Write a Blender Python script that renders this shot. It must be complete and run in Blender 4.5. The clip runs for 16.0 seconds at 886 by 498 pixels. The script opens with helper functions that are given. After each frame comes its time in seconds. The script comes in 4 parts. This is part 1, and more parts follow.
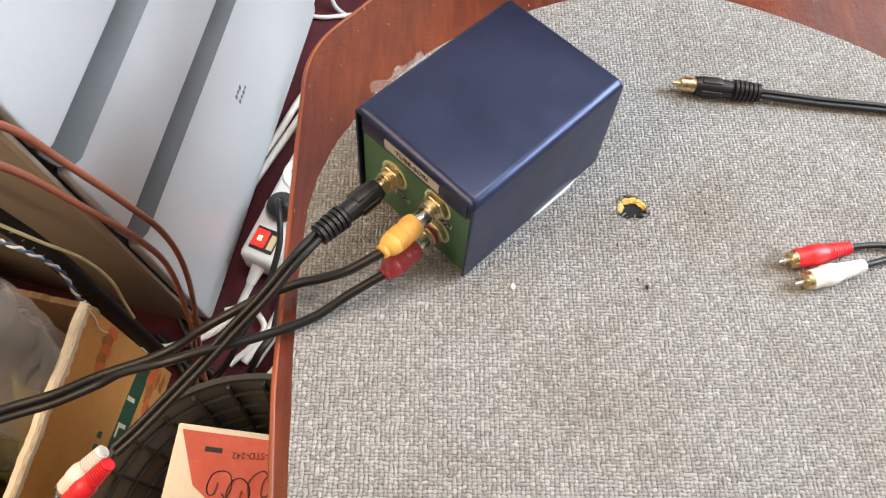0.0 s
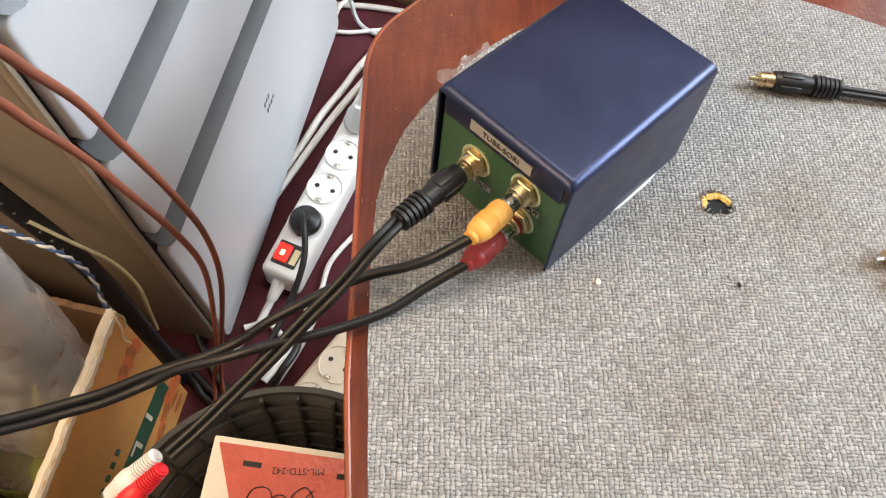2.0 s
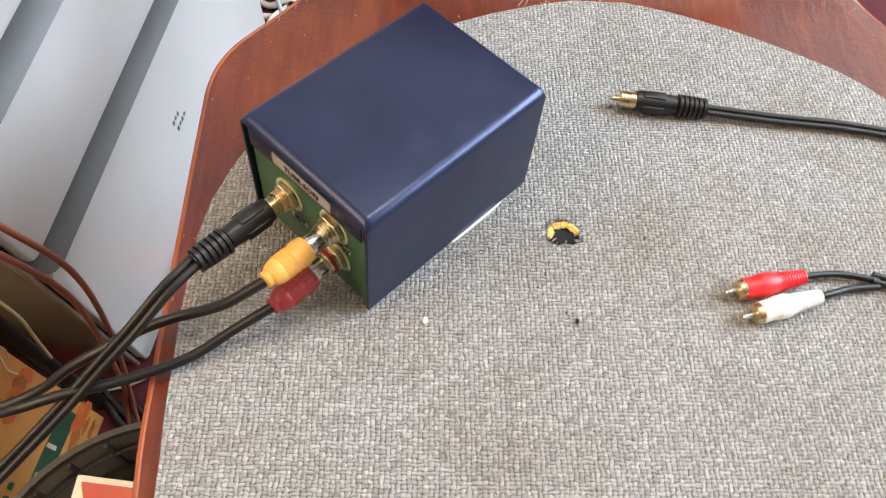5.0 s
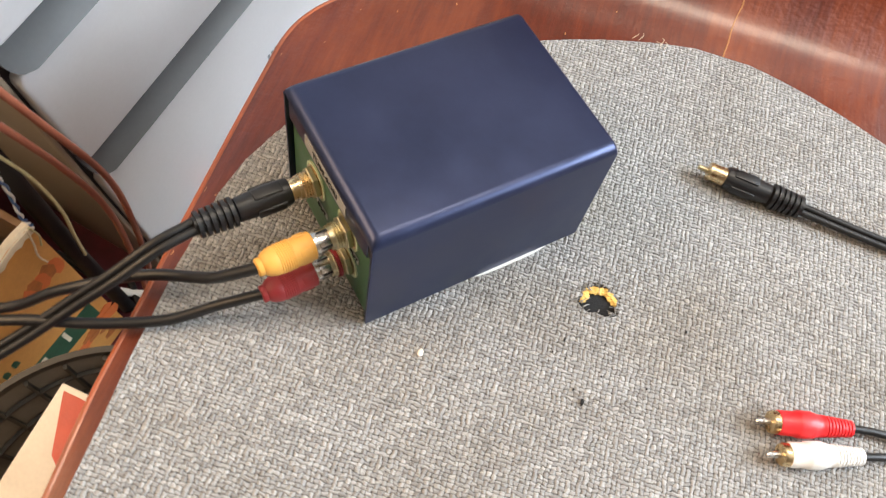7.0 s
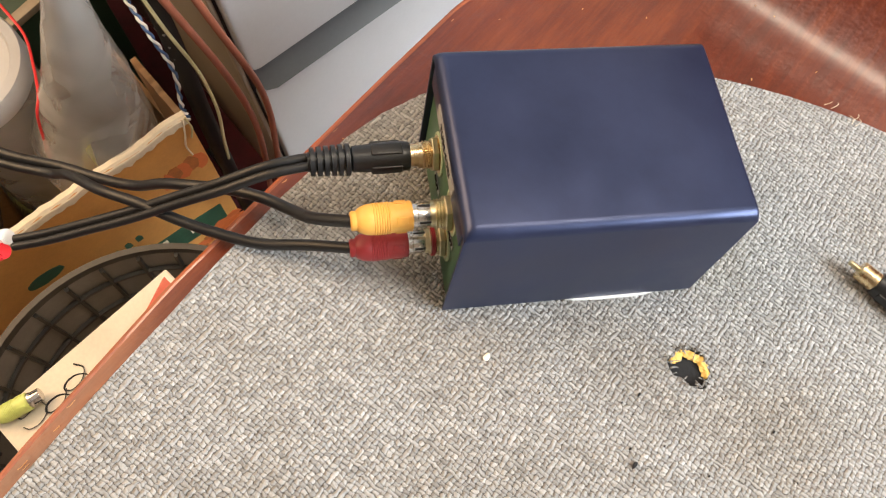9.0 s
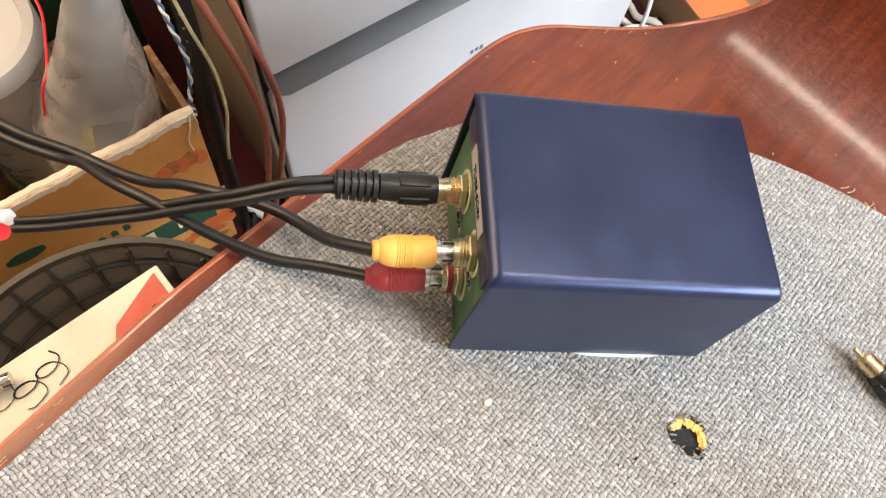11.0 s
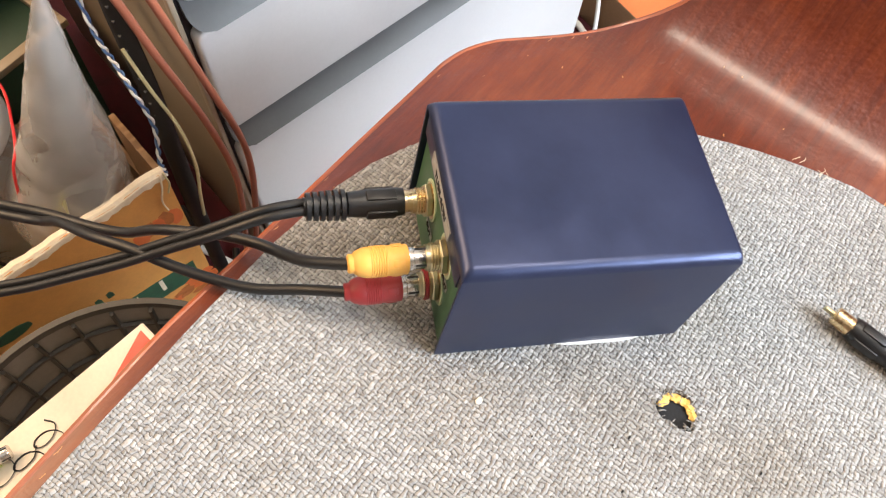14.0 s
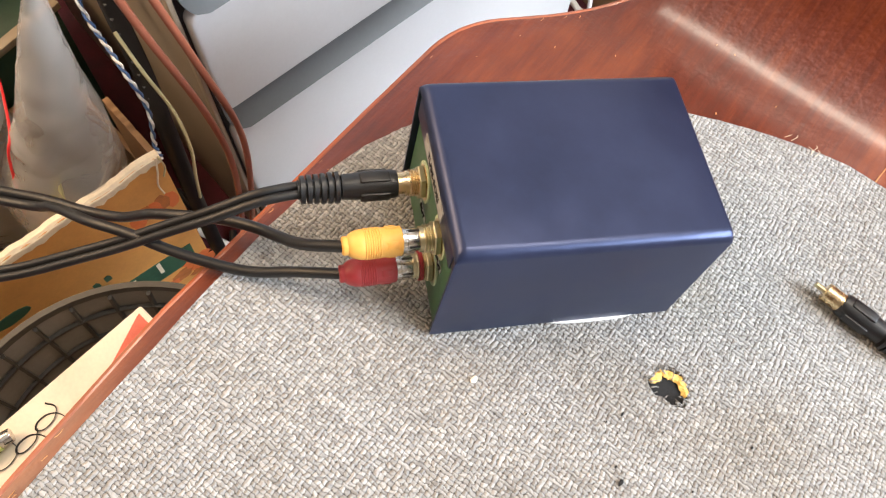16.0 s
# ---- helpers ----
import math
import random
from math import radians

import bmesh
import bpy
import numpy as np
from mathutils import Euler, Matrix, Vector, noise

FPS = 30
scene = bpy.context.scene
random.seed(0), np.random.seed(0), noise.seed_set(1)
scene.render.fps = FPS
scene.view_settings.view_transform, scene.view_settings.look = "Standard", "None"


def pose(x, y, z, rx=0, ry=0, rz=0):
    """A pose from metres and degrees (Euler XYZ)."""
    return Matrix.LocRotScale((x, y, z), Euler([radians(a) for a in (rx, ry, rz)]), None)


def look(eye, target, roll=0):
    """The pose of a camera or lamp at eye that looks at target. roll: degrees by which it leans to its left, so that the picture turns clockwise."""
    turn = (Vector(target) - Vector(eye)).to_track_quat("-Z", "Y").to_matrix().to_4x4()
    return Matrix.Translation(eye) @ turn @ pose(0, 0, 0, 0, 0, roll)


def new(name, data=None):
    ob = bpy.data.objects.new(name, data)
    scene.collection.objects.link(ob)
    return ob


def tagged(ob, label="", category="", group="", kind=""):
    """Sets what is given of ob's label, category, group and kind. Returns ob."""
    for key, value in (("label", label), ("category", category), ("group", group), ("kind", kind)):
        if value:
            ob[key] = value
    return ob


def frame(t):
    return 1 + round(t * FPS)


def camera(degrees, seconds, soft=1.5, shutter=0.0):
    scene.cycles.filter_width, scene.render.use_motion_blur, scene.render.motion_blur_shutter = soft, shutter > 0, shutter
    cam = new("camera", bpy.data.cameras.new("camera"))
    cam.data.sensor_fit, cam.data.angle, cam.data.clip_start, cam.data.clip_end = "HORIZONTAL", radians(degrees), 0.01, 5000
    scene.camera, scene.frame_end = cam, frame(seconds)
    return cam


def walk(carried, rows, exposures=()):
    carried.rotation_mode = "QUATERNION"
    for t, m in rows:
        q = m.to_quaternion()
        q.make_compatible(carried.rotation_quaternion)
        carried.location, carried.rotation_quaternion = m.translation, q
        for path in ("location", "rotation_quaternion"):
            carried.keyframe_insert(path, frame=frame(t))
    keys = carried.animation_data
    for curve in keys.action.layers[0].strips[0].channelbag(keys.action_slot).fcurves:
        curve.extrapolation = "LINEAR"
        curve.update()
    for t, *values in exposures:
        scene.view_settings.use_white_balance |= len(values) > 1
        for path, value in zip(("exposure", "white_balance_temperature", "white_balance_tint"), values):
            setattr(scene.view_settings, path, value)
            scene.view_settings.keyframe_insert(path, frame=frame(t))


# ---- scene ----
cam = camera(57.9, 16.0, soft=1.2, shutter=0.5)
# The chair's seat falls 8 degrees towards its back; the path is given on the seat, along the sides of the box.
SEAT = pose(0, 0, 0.45, -8, 0, 0)
BOX = SEAT @ pose(0, 0, 0, 0, 0, 45)
GIVEN = BOX @ pose(0, 0, -0.45)
PATH = [
    (0, (-0.154, -0.111, 0.812), (0.609, 0.514, -0.928), 6.5),
    (0.5, (-0.168, -0.105, 0.802), (0.625, 0.542, -0.916), 7.1),
    (1, (-0.181, -0.088, 0.784), (0.63, 0.57, -0.922), 7.5),
    (1.5, (-0.187, -0.081, 0.778), (0.636, 0.583, -0.92), 7.7),
    (2, (-0.188, -0.085, 0.776), (0.65, 0.575, -0.916), 8.1),
    (2.5, (-0.185, -0.092, 0.776), (0.663, 0.573, -0.909), 7.9),
    (3, (-0.184, -0.094, 0.777), (0.67, 0.58, -0.901), 7.2),
    (3.5, (-0.177, -0.095, 0.777), (0.681, 0.582, -0.898), 6.9),
    (4, (-0.17, -0.096, 0.777), (0.692, 0.578, -0.897), 6.9),
    (4.5, (-0.141, -0.117, 0.771), (0.718, 0.552, -0.907), 7.0),
    (4.7, (-0.124, -0.127, 0.771), (0.731, 0.54, -0.909), 6.8),
    (6.8, (-0.072, -0.109, 0.764), (0.579, 0.586, -0.995), 15.5),
    (7, (-0.069, -0.114, 0.759), (0.584, 0.63, -0.98), 14.7),
    (7.5, (-0.04, -0.128, 0.751), (0.461, 0.643, -1.025), 17.3),
    (8, (-0.068, -0.107, 0.749), (0.452, 0.692, -1.009), 20.2),
    (8.5, (-0.067, -0.101, 0.745), (0.409, 0.69, -1.029), 19.8),
    (9, (-0.051, -0.11, 0.75), (0.28, 0.711, -1.043), 15.6),
    (9.2, (-0.072, -0.109, 0.739), (0.299, 0.718, -1.044), 17.5),
    (11.3, (-0.069, -0.099, 0.749), (0.34, 0.781, -0.999), 25.8),
    (11.5, (-0.072, -0.099, 0.753), (0.339, 0.806, -0.982), 24.3),
    (12, (-0.066, -0.112, 0.758), (0.352, 0.85, -0.946), 21.8),
    (12.5, (-0.066, -0.118, 0.755), (0.352, 0.852, -0.943), 19.4),
    (13, (-0.066, -0.114, 0.755), (0.364, 0.853, -0.942), 18.2),
    (13.5, (-0.065, -0.115, 0.751), (0.368, 0.849, -0.947), 17.8),
    (14, (-0.065, -0.118, 0.749), (0.373, 0.834, -0.954), 18.0),
    (14.5, (-0.066, -0.12, 0.75), (0.375, 0.824, -0.957), 18.1),
    (15, (-0.066, -0.119, 0.752), (0.372, 0.817, -0.96), 18.1),
    (15.5, (-0.063, -0.119, 0.75), (0.38, 0.798, -0.971), 18.6),
    (16, (-0.064, -0.119, 0.752), (0.376, 0.788, -0.976), 18.4),
]
walk(cam, [(t, GIVEN @ look(eye, target, roll)) for t, eye, target, roll in PATH], [(0.0, -0.05, 6250, 10), (1.5, -0.09, 6250, 10), (4.5, -0.04, 6200, 10), (7.0, -0.02, 6350, 10), (7.5, -0.2, 6700, 10), (8.5, 0.12, 6550, 10), (9.0, 0.07, 6600, 10), (11.5, 0.28, 6300, 11), (16.0, 0.32, 6300, 11)])
FLOOR = -0.05

# ---- light ----
world = bpy.data.worlds.new("world")
scene.world = world
world.use_nodes = True
wn = world.node_tree
sky = wn.nodes.new("ShaderNodeTexSky")
sky.sky_type, sky.sun_disc = "NISHITA", False
sky.sun_elevation, sky.sun_rotation = radians(38), radians(120)
wn.links.new(sky.outputs[0], wn.nodes["Background"].inputs[0])
wn.nodes["Background"].inputs[1].default_value = 0.12


def window_light(name, m, width, height, power, colour):
    data = bpy.data.lights.new(name, "AREA")
    data.shape, data.size, data.size_y, data.energy, data.color = "RECTANGLE", width, height, power, colour
    ob = new(name, data)
    ob.matrix_basis = m
    return ob


window_light("window_light_east", look((1.88, 0.6, 1.55), (0.0, 0.15, 0.5)), 1.4, 1.05, 100, (0.84, 0.93, 1.0))
# Added warm fill for the room's ambient light; no window is known here.
window_light("warm_fill_west", look((-1.24, -0.35, 1.5), (0.0, -0.05, 0.4)), 1.1, 0.9, 27, (1.0, 0.66, 0.36))
window_light("tube_light", look((0.35, 0.6, 2.325), (0.35, 0.6, 0.0)), 1.15, 0.2, 22, (1.0, 0.86, 0.68))

# ---- materials ----


def nodes_of(name):
    m = bpy.data.materials.new(name)
    m.use_nodes = True
    t = m.node_tree
    return m, t, t.nodes["Principled BSDF"]


def node(t, kind, **inputs):
    n = t.nodes.new(kind)
    for key, value in inputs.items():
        n.inputs[key.replace("_", " ")].default_value = value
    return n


def ramp(t, fac, stops):
    r = t.nodes.new("ShaderNodeValToRGB")
    while len(r.color_ramp.elements) < len(stops):
        r.color_ramp.elements.new(0.5)
    for e, (at, c) in zip(r.color_ramp.elements, stops):
        e.position, e.color = at, (*c, 1) if len(c) == 3 else c
    t.links.new(fac, r.inputs[0])
    return r.outputs[0]


def math_node(t, op, a, b=None, c=None):
    n = t.nodes.new("ShaderNodeMath")
    n.operation = op
    for k, v in enumerate((a, b, c)):
        if v is None:
            continue
        if isinstance(v, (int, float)):
            n.inputs[k].default_value = v
        else:
            t.links.new(v, n.inputs[k])
    return n.outputs[0]


def mix(t, fac, a, b, how="MIX"):
    n = t.nodes.new("ShaderNodeMix")
    n.data_type, n.blend_type = "RGBA", how
    for k, v in ((0, fac), (6, a), (7, b)):
        if isinstance(v, (int, float)):
            n.inputs[k].default_value = v
        elif isinstance(v, tuple):
            n.inputs[k].default_value = (*v, 1)
        else:
            t.links.new(v, n.inputs[k])
    return n.outputs[2]


def coords(t, scale=(1, 1, 1), turn=(0, 0, 0)):
    c, m = t.nodes.new("ShaderNodeTexCoord"), t.nodes.new("ShaderNodeMapping")
    m.inputs["Scale"].default_value, m.inputs["Rotation"].default_value = scale, [radians(a) for a in turn]
    t.links.new(c.outputs["Object"], m.inputs[0])
    return m.outputs[0]


def noise_of(t, vec, scale, detail=4.0, rough=0.6):
    n = node(t, "ShaderNodeTexNoise", Scale=scale, Detail=detail, Roughness=rough)
    t.links.new(vec, n.inputs["Vector"])
    return n.outputs[0]


def bump(t, b, height, strength, distance=0.001):
    n = node(t, "ShaderNodeBump", Strength=strength, Distance=distance)
    t.links.new(height, n.inputs["Height"])
    t.links.new(n.outputs[0], b.inputs["Normal"])


def plain(name, colour, rough=0.5, metal=0.0, vary=0.12, coarse=12.0, fine=220.0, relief=0.15, coat=0.0, alpha=1.0, transmission=0.0, stretch=(1, 1, 1)):
    """Paint, plastic or metal: a base colour with stains, fine grain, uneven gloss and slight relief."""
    m, t, b = nodes_of(name)
    v = coords(t, stretch)
    big, small = noise_of(t, v, coarse), noise_of(t, v, fine, 3)
    dark, light = tuple(c * (1 - vary) for c in colour), tuple(min(1, c * (1 + vary)) for c in colour)
    c1 = ramp(t, big, [(0.3, dark), (0.7, light)])
    c2 = mix(t, 0.25 if vary else 0.0, c1, ramp(t, small, [(0.35, dark), (0.65, light)]))
    t.links.new(c2, b.inputs["Base Color"])
    b.inputs["Metallic"].default_value = metal
    t.links.new(math_node(t, "MULTIPLY_ADD", big, 0.25, rough - 0.125), b.inputs["Roughness"])
    b.inputs["Coat Weight"].default_value, b.inputs["Transmission Weight"].default_value = coat, transmission
    b.inputs["Alpha"].default_value = alpha
    if relief:
        bump(t, b, small, relief, 0.0004)
    return m


def weave_material():
    """Grey upholstery: a plain weave of slubby yarns, light and dark, with painted shade between them."""
    m, t, b = nodes_of("grey_weave")
    c = coords(t)
    wob = node(t, "ShaderNodeTexNoise", Scale=240.0, Detail=3.0, Roughness=0.7)
    t.links.new(c, wob.inputs["Vector"])
    shift = t.nodes.new("ShaderNodeVectorMath")
    shift.operation = "MULTIPLY_ADD"
    t.links.new(wob.outputs["Color"], shift.inputs[0])
    shift.inputs[1].default_value = (0.0033, 0.0033, 0)
    t.links.new(c, shift.inputs[2])
    s = t.nodes.new("ShaderNodeSeparateXYZ")
    t.links.new(shift.outputs[0], s.inputs[0])
    u, v = math_node(t, "MULTIPLY", s.outputs[0], 1 / 0.0022), math_node(t, "MULTIPLY", s.outputs[1], 1 / 0.00175)
    iu, iv = math_node(t, "FLOOR", u), math_node(t, "FLOOR", v)
    fu, fv = math_node(t, "SUBTRACT", u, iu), math_node(t, "SUBTRACT", v, iv)
    odd = math_node(t, "FLOORED_MODULO", math_node(t, "ADD", iu, iv), 2.0)
    pick = t.nodes.new("ShaderNodeTexWhiteNoise")
    pick.noise_dimensions = "3D"
    cell = t.nodes.new("ShaderNodeCombineXYZ")
    t.links.new(iv, cell.inputs[0])
    t.links.new(iu, cell.inputs[1])
    cell.inputs[2].default_value = 7.0
    t.links.new(cell.outputs[0], pick.inputs["Vector"])
    odd = math_node(t, "ABSOLUTE", math_node(t, "SUBTRACT", odd, math_node(t, "LESS_THAN", pick.outputs["Value"], 0.07)))
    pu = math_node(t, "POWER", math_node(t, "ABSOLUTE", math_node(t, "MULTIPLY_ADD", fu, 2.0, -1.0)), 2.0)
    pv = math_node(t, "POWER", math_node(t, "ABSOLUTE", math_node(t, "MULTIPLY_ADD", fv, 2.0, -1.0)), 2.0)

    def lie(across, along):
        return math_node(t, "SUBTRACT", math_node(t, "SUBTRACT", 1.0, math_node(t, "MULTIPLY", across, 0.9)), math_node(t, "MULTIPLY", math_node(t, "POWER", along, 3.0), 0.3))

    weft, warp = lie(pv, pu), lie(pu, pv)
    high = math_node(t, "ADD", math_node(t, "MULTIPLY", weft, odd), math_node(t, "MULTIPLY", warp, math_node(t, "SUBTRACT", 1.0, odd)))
    join = t.nodes.new("ShaderNodeCombineXYZ")
    t.links.new(iu, join.inputs[0])
    t.links.new(iv, join.inputs[1])
    white = t.nodes.new("ShaderNodeTexWhiteNoise")
    white.noise_dimensions = "3D"
    t.links.new(join.outputs[0], white.inputs["Vector"])
    slub = noise_of(t, coords(t, (1, 0.2, 1)), 560.0, 5)
    slub2 = noise_of(t, coords(t, (0.2, 1, 1)), 560.0, 5)
    tone = math_node(t, "ADD", math_node(t, "MULTIPLY", white.outputs["Value"], 0.36), math_node(t, "MULTIPLY", math_node(t, "ADD", slub, slub2), 0.32))
    yarn = ramp(t, tone, [(0.22, (0.205, 0.203, 0.199)), (0.42, (0.3, 0.297, 0.291)), (0.6, (0.37, 0.366, 0.357)), (0.78, (0.485, 0.48, 0.469))])
    # Shade between the yarns painted into the colour, by height in the weave.
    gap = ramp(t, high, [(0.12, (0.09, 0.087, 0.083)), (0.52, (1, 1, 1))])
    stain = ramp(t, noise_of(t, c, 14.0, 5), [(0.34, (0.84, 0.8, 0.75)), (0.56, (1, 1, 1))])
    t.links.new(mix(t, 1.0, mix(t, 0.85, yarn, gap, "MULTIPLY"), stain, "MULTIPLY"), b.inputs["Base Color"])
    b.inputs["Roughness"].default_value = 0.95
    b.inputs["Sheen Weight"].default_value = 0.15
    bump(t, b, math_node(t, "ADD", high, math_node(t, "MULTIPLY", slub, 0.6)), 0.8, 0.0011)
    return m


def wood_material():
    """Red-brown varnished plywood, its grain along the bend, with scratches, ripples and a worn, pitted coat."""
    m, t, b = nodes_of("red_varnished_wood")
    v = coords(t, (1, 0.09, 0.09))
    grain = noise_of(t, v, 260.0, 6, 0.7)
    broad = noise_of(t, coords(t, (1, 0.3, 0.3)), 26.0, 4)
    patch = noise_of(t, coords(t), 11.0, 5)
    tone = math_node(t, "ADD", math_node(t, "MULTIPLY", grain, 0.4), math_node(t, "ADD", math_node(t, "MULTIPLY", broad, 0.4), math_node(t, "MULTIPLY", patch, 0.25)))
    c = ramp(t, tone, [(0.33, (0.045, 0.006, 0.0018)), (0.5, (0.103, 0.0155, 0.004)), (0.7, (0.21, 0.043, 0.0095))])
    t.links.new(c, b.inputs["Base Color"])
    wear = noise_of(t, coords(t, (0.25, 1, 1)), 190.0, 5, 0.7)
    t.links.new(math_node(t, "MULTIPLY_ADD", wear, 0.35, 0.26), b.inputs["Roughness"])
    b.inputs["Coat Weight"].default_value, b.inputs["Coat Roughness"].default_value = 0.6, 0.2
    b.inputs["Specular IOR Level"].default_value = 0.3
    pits = noise_of(t, coords(t), 300.0, 4, 0.65)
    ripple = noise_of(t, coords(t, (1, 0.12, 0.12)), 170.0, 3)
    swell = noise_of(t, coords(t), 75.0, 3)
    lines = noise_of(t, coords(t, (0.2, 1, 1)), 420.0, 4)
    high = math_node(t, "ADD", math_node(t, "MULTIPLY", ripple, 1.6), math_node(t, "MULTIPLY", swell, 1.5))
    high = math_node(t, "ADD", high, math_node(t, "ADD", math_node(t, "MULTIPLY", pits, 0.7), math_node(t, "MULTIPLY", lines, 0.3)))
    bump(t, b, high, 0.5, 0.001)
    return m


def cover_material():
    """Dark navy satin paint with smudges of touch."""
    m, t, b = nodes_of("navy_satin_paint")
    v = coords(t)
    smudge = noise_of(t, v, 38.0, 6, 0.65)
    fine = noise_of(t, v, 1500.0, 2)
    t.links.new(ramp(t, smudge, [(0.3, (0.021, 0.03, 0.075)), (0.7, (0.03, 0.041, 0.098))]), b.inputs["Base Color"])
    t.links.new(math_node(t, "MULTIPLY_ADD", smudge, 0.3, 0.2), b.inputs["Roughness"])
    b.inputs["Metallic"].default_value = 0.6
    b.inputs["Coat Weight"].default_value = 0.14
    t.links.new(math_node(t, "MULTIPLY_ADD", smudge, 0.25, 0.2), b.inputs["Coat Roughness"])
    bump(t, b, fine, 0.1, 0.0003)
    return m


def glow(name, colour, strength):
    m, t, b = nodes_of(name)
    b.inputs["Base Color"].default_value = (*colour, 1)
    b.inputs["Emission Color"].default_value, b.inputs["Emission Strength"].default_value = (*colour, 1), strength
    return m


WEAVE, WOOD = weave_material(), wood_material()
COVER = cover_material()
GREEN = plain("green_panel_paint", (0.045, 0.11, 0.05), 0.42, 0, 0.15, 40, 400, 0.1)
BLACK = plain("black_plastic", (0.01, 0.01, 0.011), 0.4, 0, 0.2, 60, 600, 0.15)
CORD = plain("black_cord_sheath", (0.0075, 0.007, 0.007), 0.45, 0, 0.25, 60, 500, 0.1)
GOLD = plain("gold_plating", (0.74, 0.57, 0.33), 0.28, 1.0, 0.12, 200, 900, 0.1)
BRASS = plain("brass_nut", (0.6, 0.53, 0.34), 0.36, 1.0, 0.15, 150, 900, 0.1)
STEEL = plain("nickel_steel", (0.62, 0.6, 0.57), 0.25, 1.0, 0.1, 150, 900, 0.1)
YELLOW = plain("yellow_moulded_plastic", (0.76, 0.4, 0.08), 0.5, 0, 0.1, 90, 500, 0.15)
DARKRED = plain("dark_red_plastic", (0.3, 0.028, 0.03), 0.45, 0, 0.12, 90, 500, 0.12)
RED = plain("bright_red_plastic", (0.72, 0.022, 0.028), 0.4, 0, 0.1, 90, 500, 0.12)
WHITE = plain("white_plastic", (0.8, 0.78, 0.74), 0.45, 0, 0.06, 60, 400, 0.1)
TAPE = plain("aged_label_tape", (0.36, 0.35, 0.32), 0.35, 0, 0.12, 80, 400, 0.05)
INK = plain("black_ink", (0.012, 0.012, 0.013), 0.6, 0, 0.1, 80, 300, 0)
FOAM = plain("yellow_foam", (0.78, 0.5, 0.14), 0.95, 0, 0.2, 300, 1500, 0.6)
CHAR = plain("charred_felt", (0.012, 0.012, 0.013), 0.95, 0, 0.3, 300, 1200, 0.6)
DRAWER = plain("pale_grey_plastic", (0.51, 0.52, 0.53), 0.48, 0, 0.05, 9, 300, 0.08)
HANDLE = plain("slate_grey_plastic", (0.085, 0.092, 0.097), 0.4, 0, 0.12, 20, 300, 0.1)
BEIGE = plain("beige_cabinet_side", (0.33, 0.275, 0.2), 0.42, 0, 0.12, 10, 300, 0.1)
CARPET = plain("dark_red_carpet", (0.075, 0.012, 0.018), 0.95, 0, 0.35, 40, 900, 0.9)
CARD = plain("orange_printed_card", (0.62, 0.3, 0.08), 0.6, 0, 0.12, 25, 300, 0.15)
KRAFT = plain("brown_kraft_card", (0.26, 0.155, 0.08), 0.8, 0, 0.15, 25, 400, 0.25)
CREAM = plain("cream_card", (0.8, 0.72, 0.6), 0.7, 0, 0.1, 25, 400, 0.15)
CARDRED = plain("red_printed_card", (0.62, 0.12, 0.075), 0.22, 0, 0.12, 40, 210, 1.0, 1.0)
LEAF = plain("dark_green_print", (0.03, 0.09, 0.05), 0.6, 0, 0.3, 60, 300, 0.05)
TERRACOTTA = plain("terracotta_wire_sheath", (0.27, 0.085, 0.045), 0.5, 0, 0.12, 50, 500, 0.1)
BASKET = plain("dark_grey_basket_plastic", (0.035, 0.033, 0.03), 0.45, 0, 0.25, 40, 400, 0.15)
WALL = plain("off_white_wall_paint", (0.64, 0.61, 0.56), 0.85, 0, 0.05, 3, 120, 0.2)
# Dark colour for the unseen south wall, chosen to cut fill light.
DIMWALL = plain("unseen_wall_dark_brown", (0.09, 0.06, 0.04), 0.7, 0, 0.15, 3, 120, 0.2)
FRAME = plain("window_frame_paint", (0.75, 0.75, 0.73), 0.4, 0, 0.05, 10, 200, 0.1)
# Near-black put into gaps and slots for their shade; crate and plinth share it.
GAPDARK = plain("gap_shade_and_crate_black", (0.01, 0.01, 0.011), 0.6, 0, 0.2, 60, 400, 0.1)
BASKETWALL = plain("grey_brown_basket_wall", (0.13, 0.118, 0.107), 0.42, 0, 0.2, 30, 300, 0.15)
ORANGE = plain("bright_orange_card", (0.62, 0.15, 0.04), 0.55, 0, 0.12, 30, 300, 0.1)
TORN = plain("torn_white_card", (0.78, 0.68, 0.52), 0.9, 0, 0.15, 80, 700, 0.5)
BROWN = plain("brown_print", (0.4, 0.13, 0.035), 0.6, 0, 0.3, 90, 300, 0.1)
JADE = plain("dull_green_card", (0.022, 0.065, 0.042), 0.55, 0, 0.2, 20, 300, 0.1)
BLUE = plain("blue_wire_sheath", (0.06, 0.12, 0.26), 0.45, 0, 0.15, 80, 400, 0.1)
OLIVE = plain("pale_yellow_sheath", (0.52, 0.47, 0.26), 0.5, 0, 0.12, 80, 400, 0.1)
LIME = plain("yellow_green_film", (0.6, 0.68, 0.2), 0.3, 0, 0.2, 40, 300, 0.2)
PALEWOOD = plain("bare_split_wood", (0.55, 0.27, 0.11), 0.6, 0, 0.2, 60, 500, 0.2)
WORN = plain("worn_orange_wood", (0.27, 0.062, 0.017), 0.4, 0, 0.35, 60, 420, 0.5, 0.2, stretch=(1, 0.3, 1))
BLACKFILM = plain("black_plastic_film", (0.012, 0.012, 0.013), 0.2, 0, 0.2, 60, 260, 1.0)
AGED = plain("aged_cream_plastic", (0.62, 0.54, 0.42), 0.45, 0, 0.1, 40, 300, 0.1)
MINT = plain("pale_green_fibre", (0.42, 0.48, 0.3), 0.5, 0, 0.1, 100, 400, 0.1)
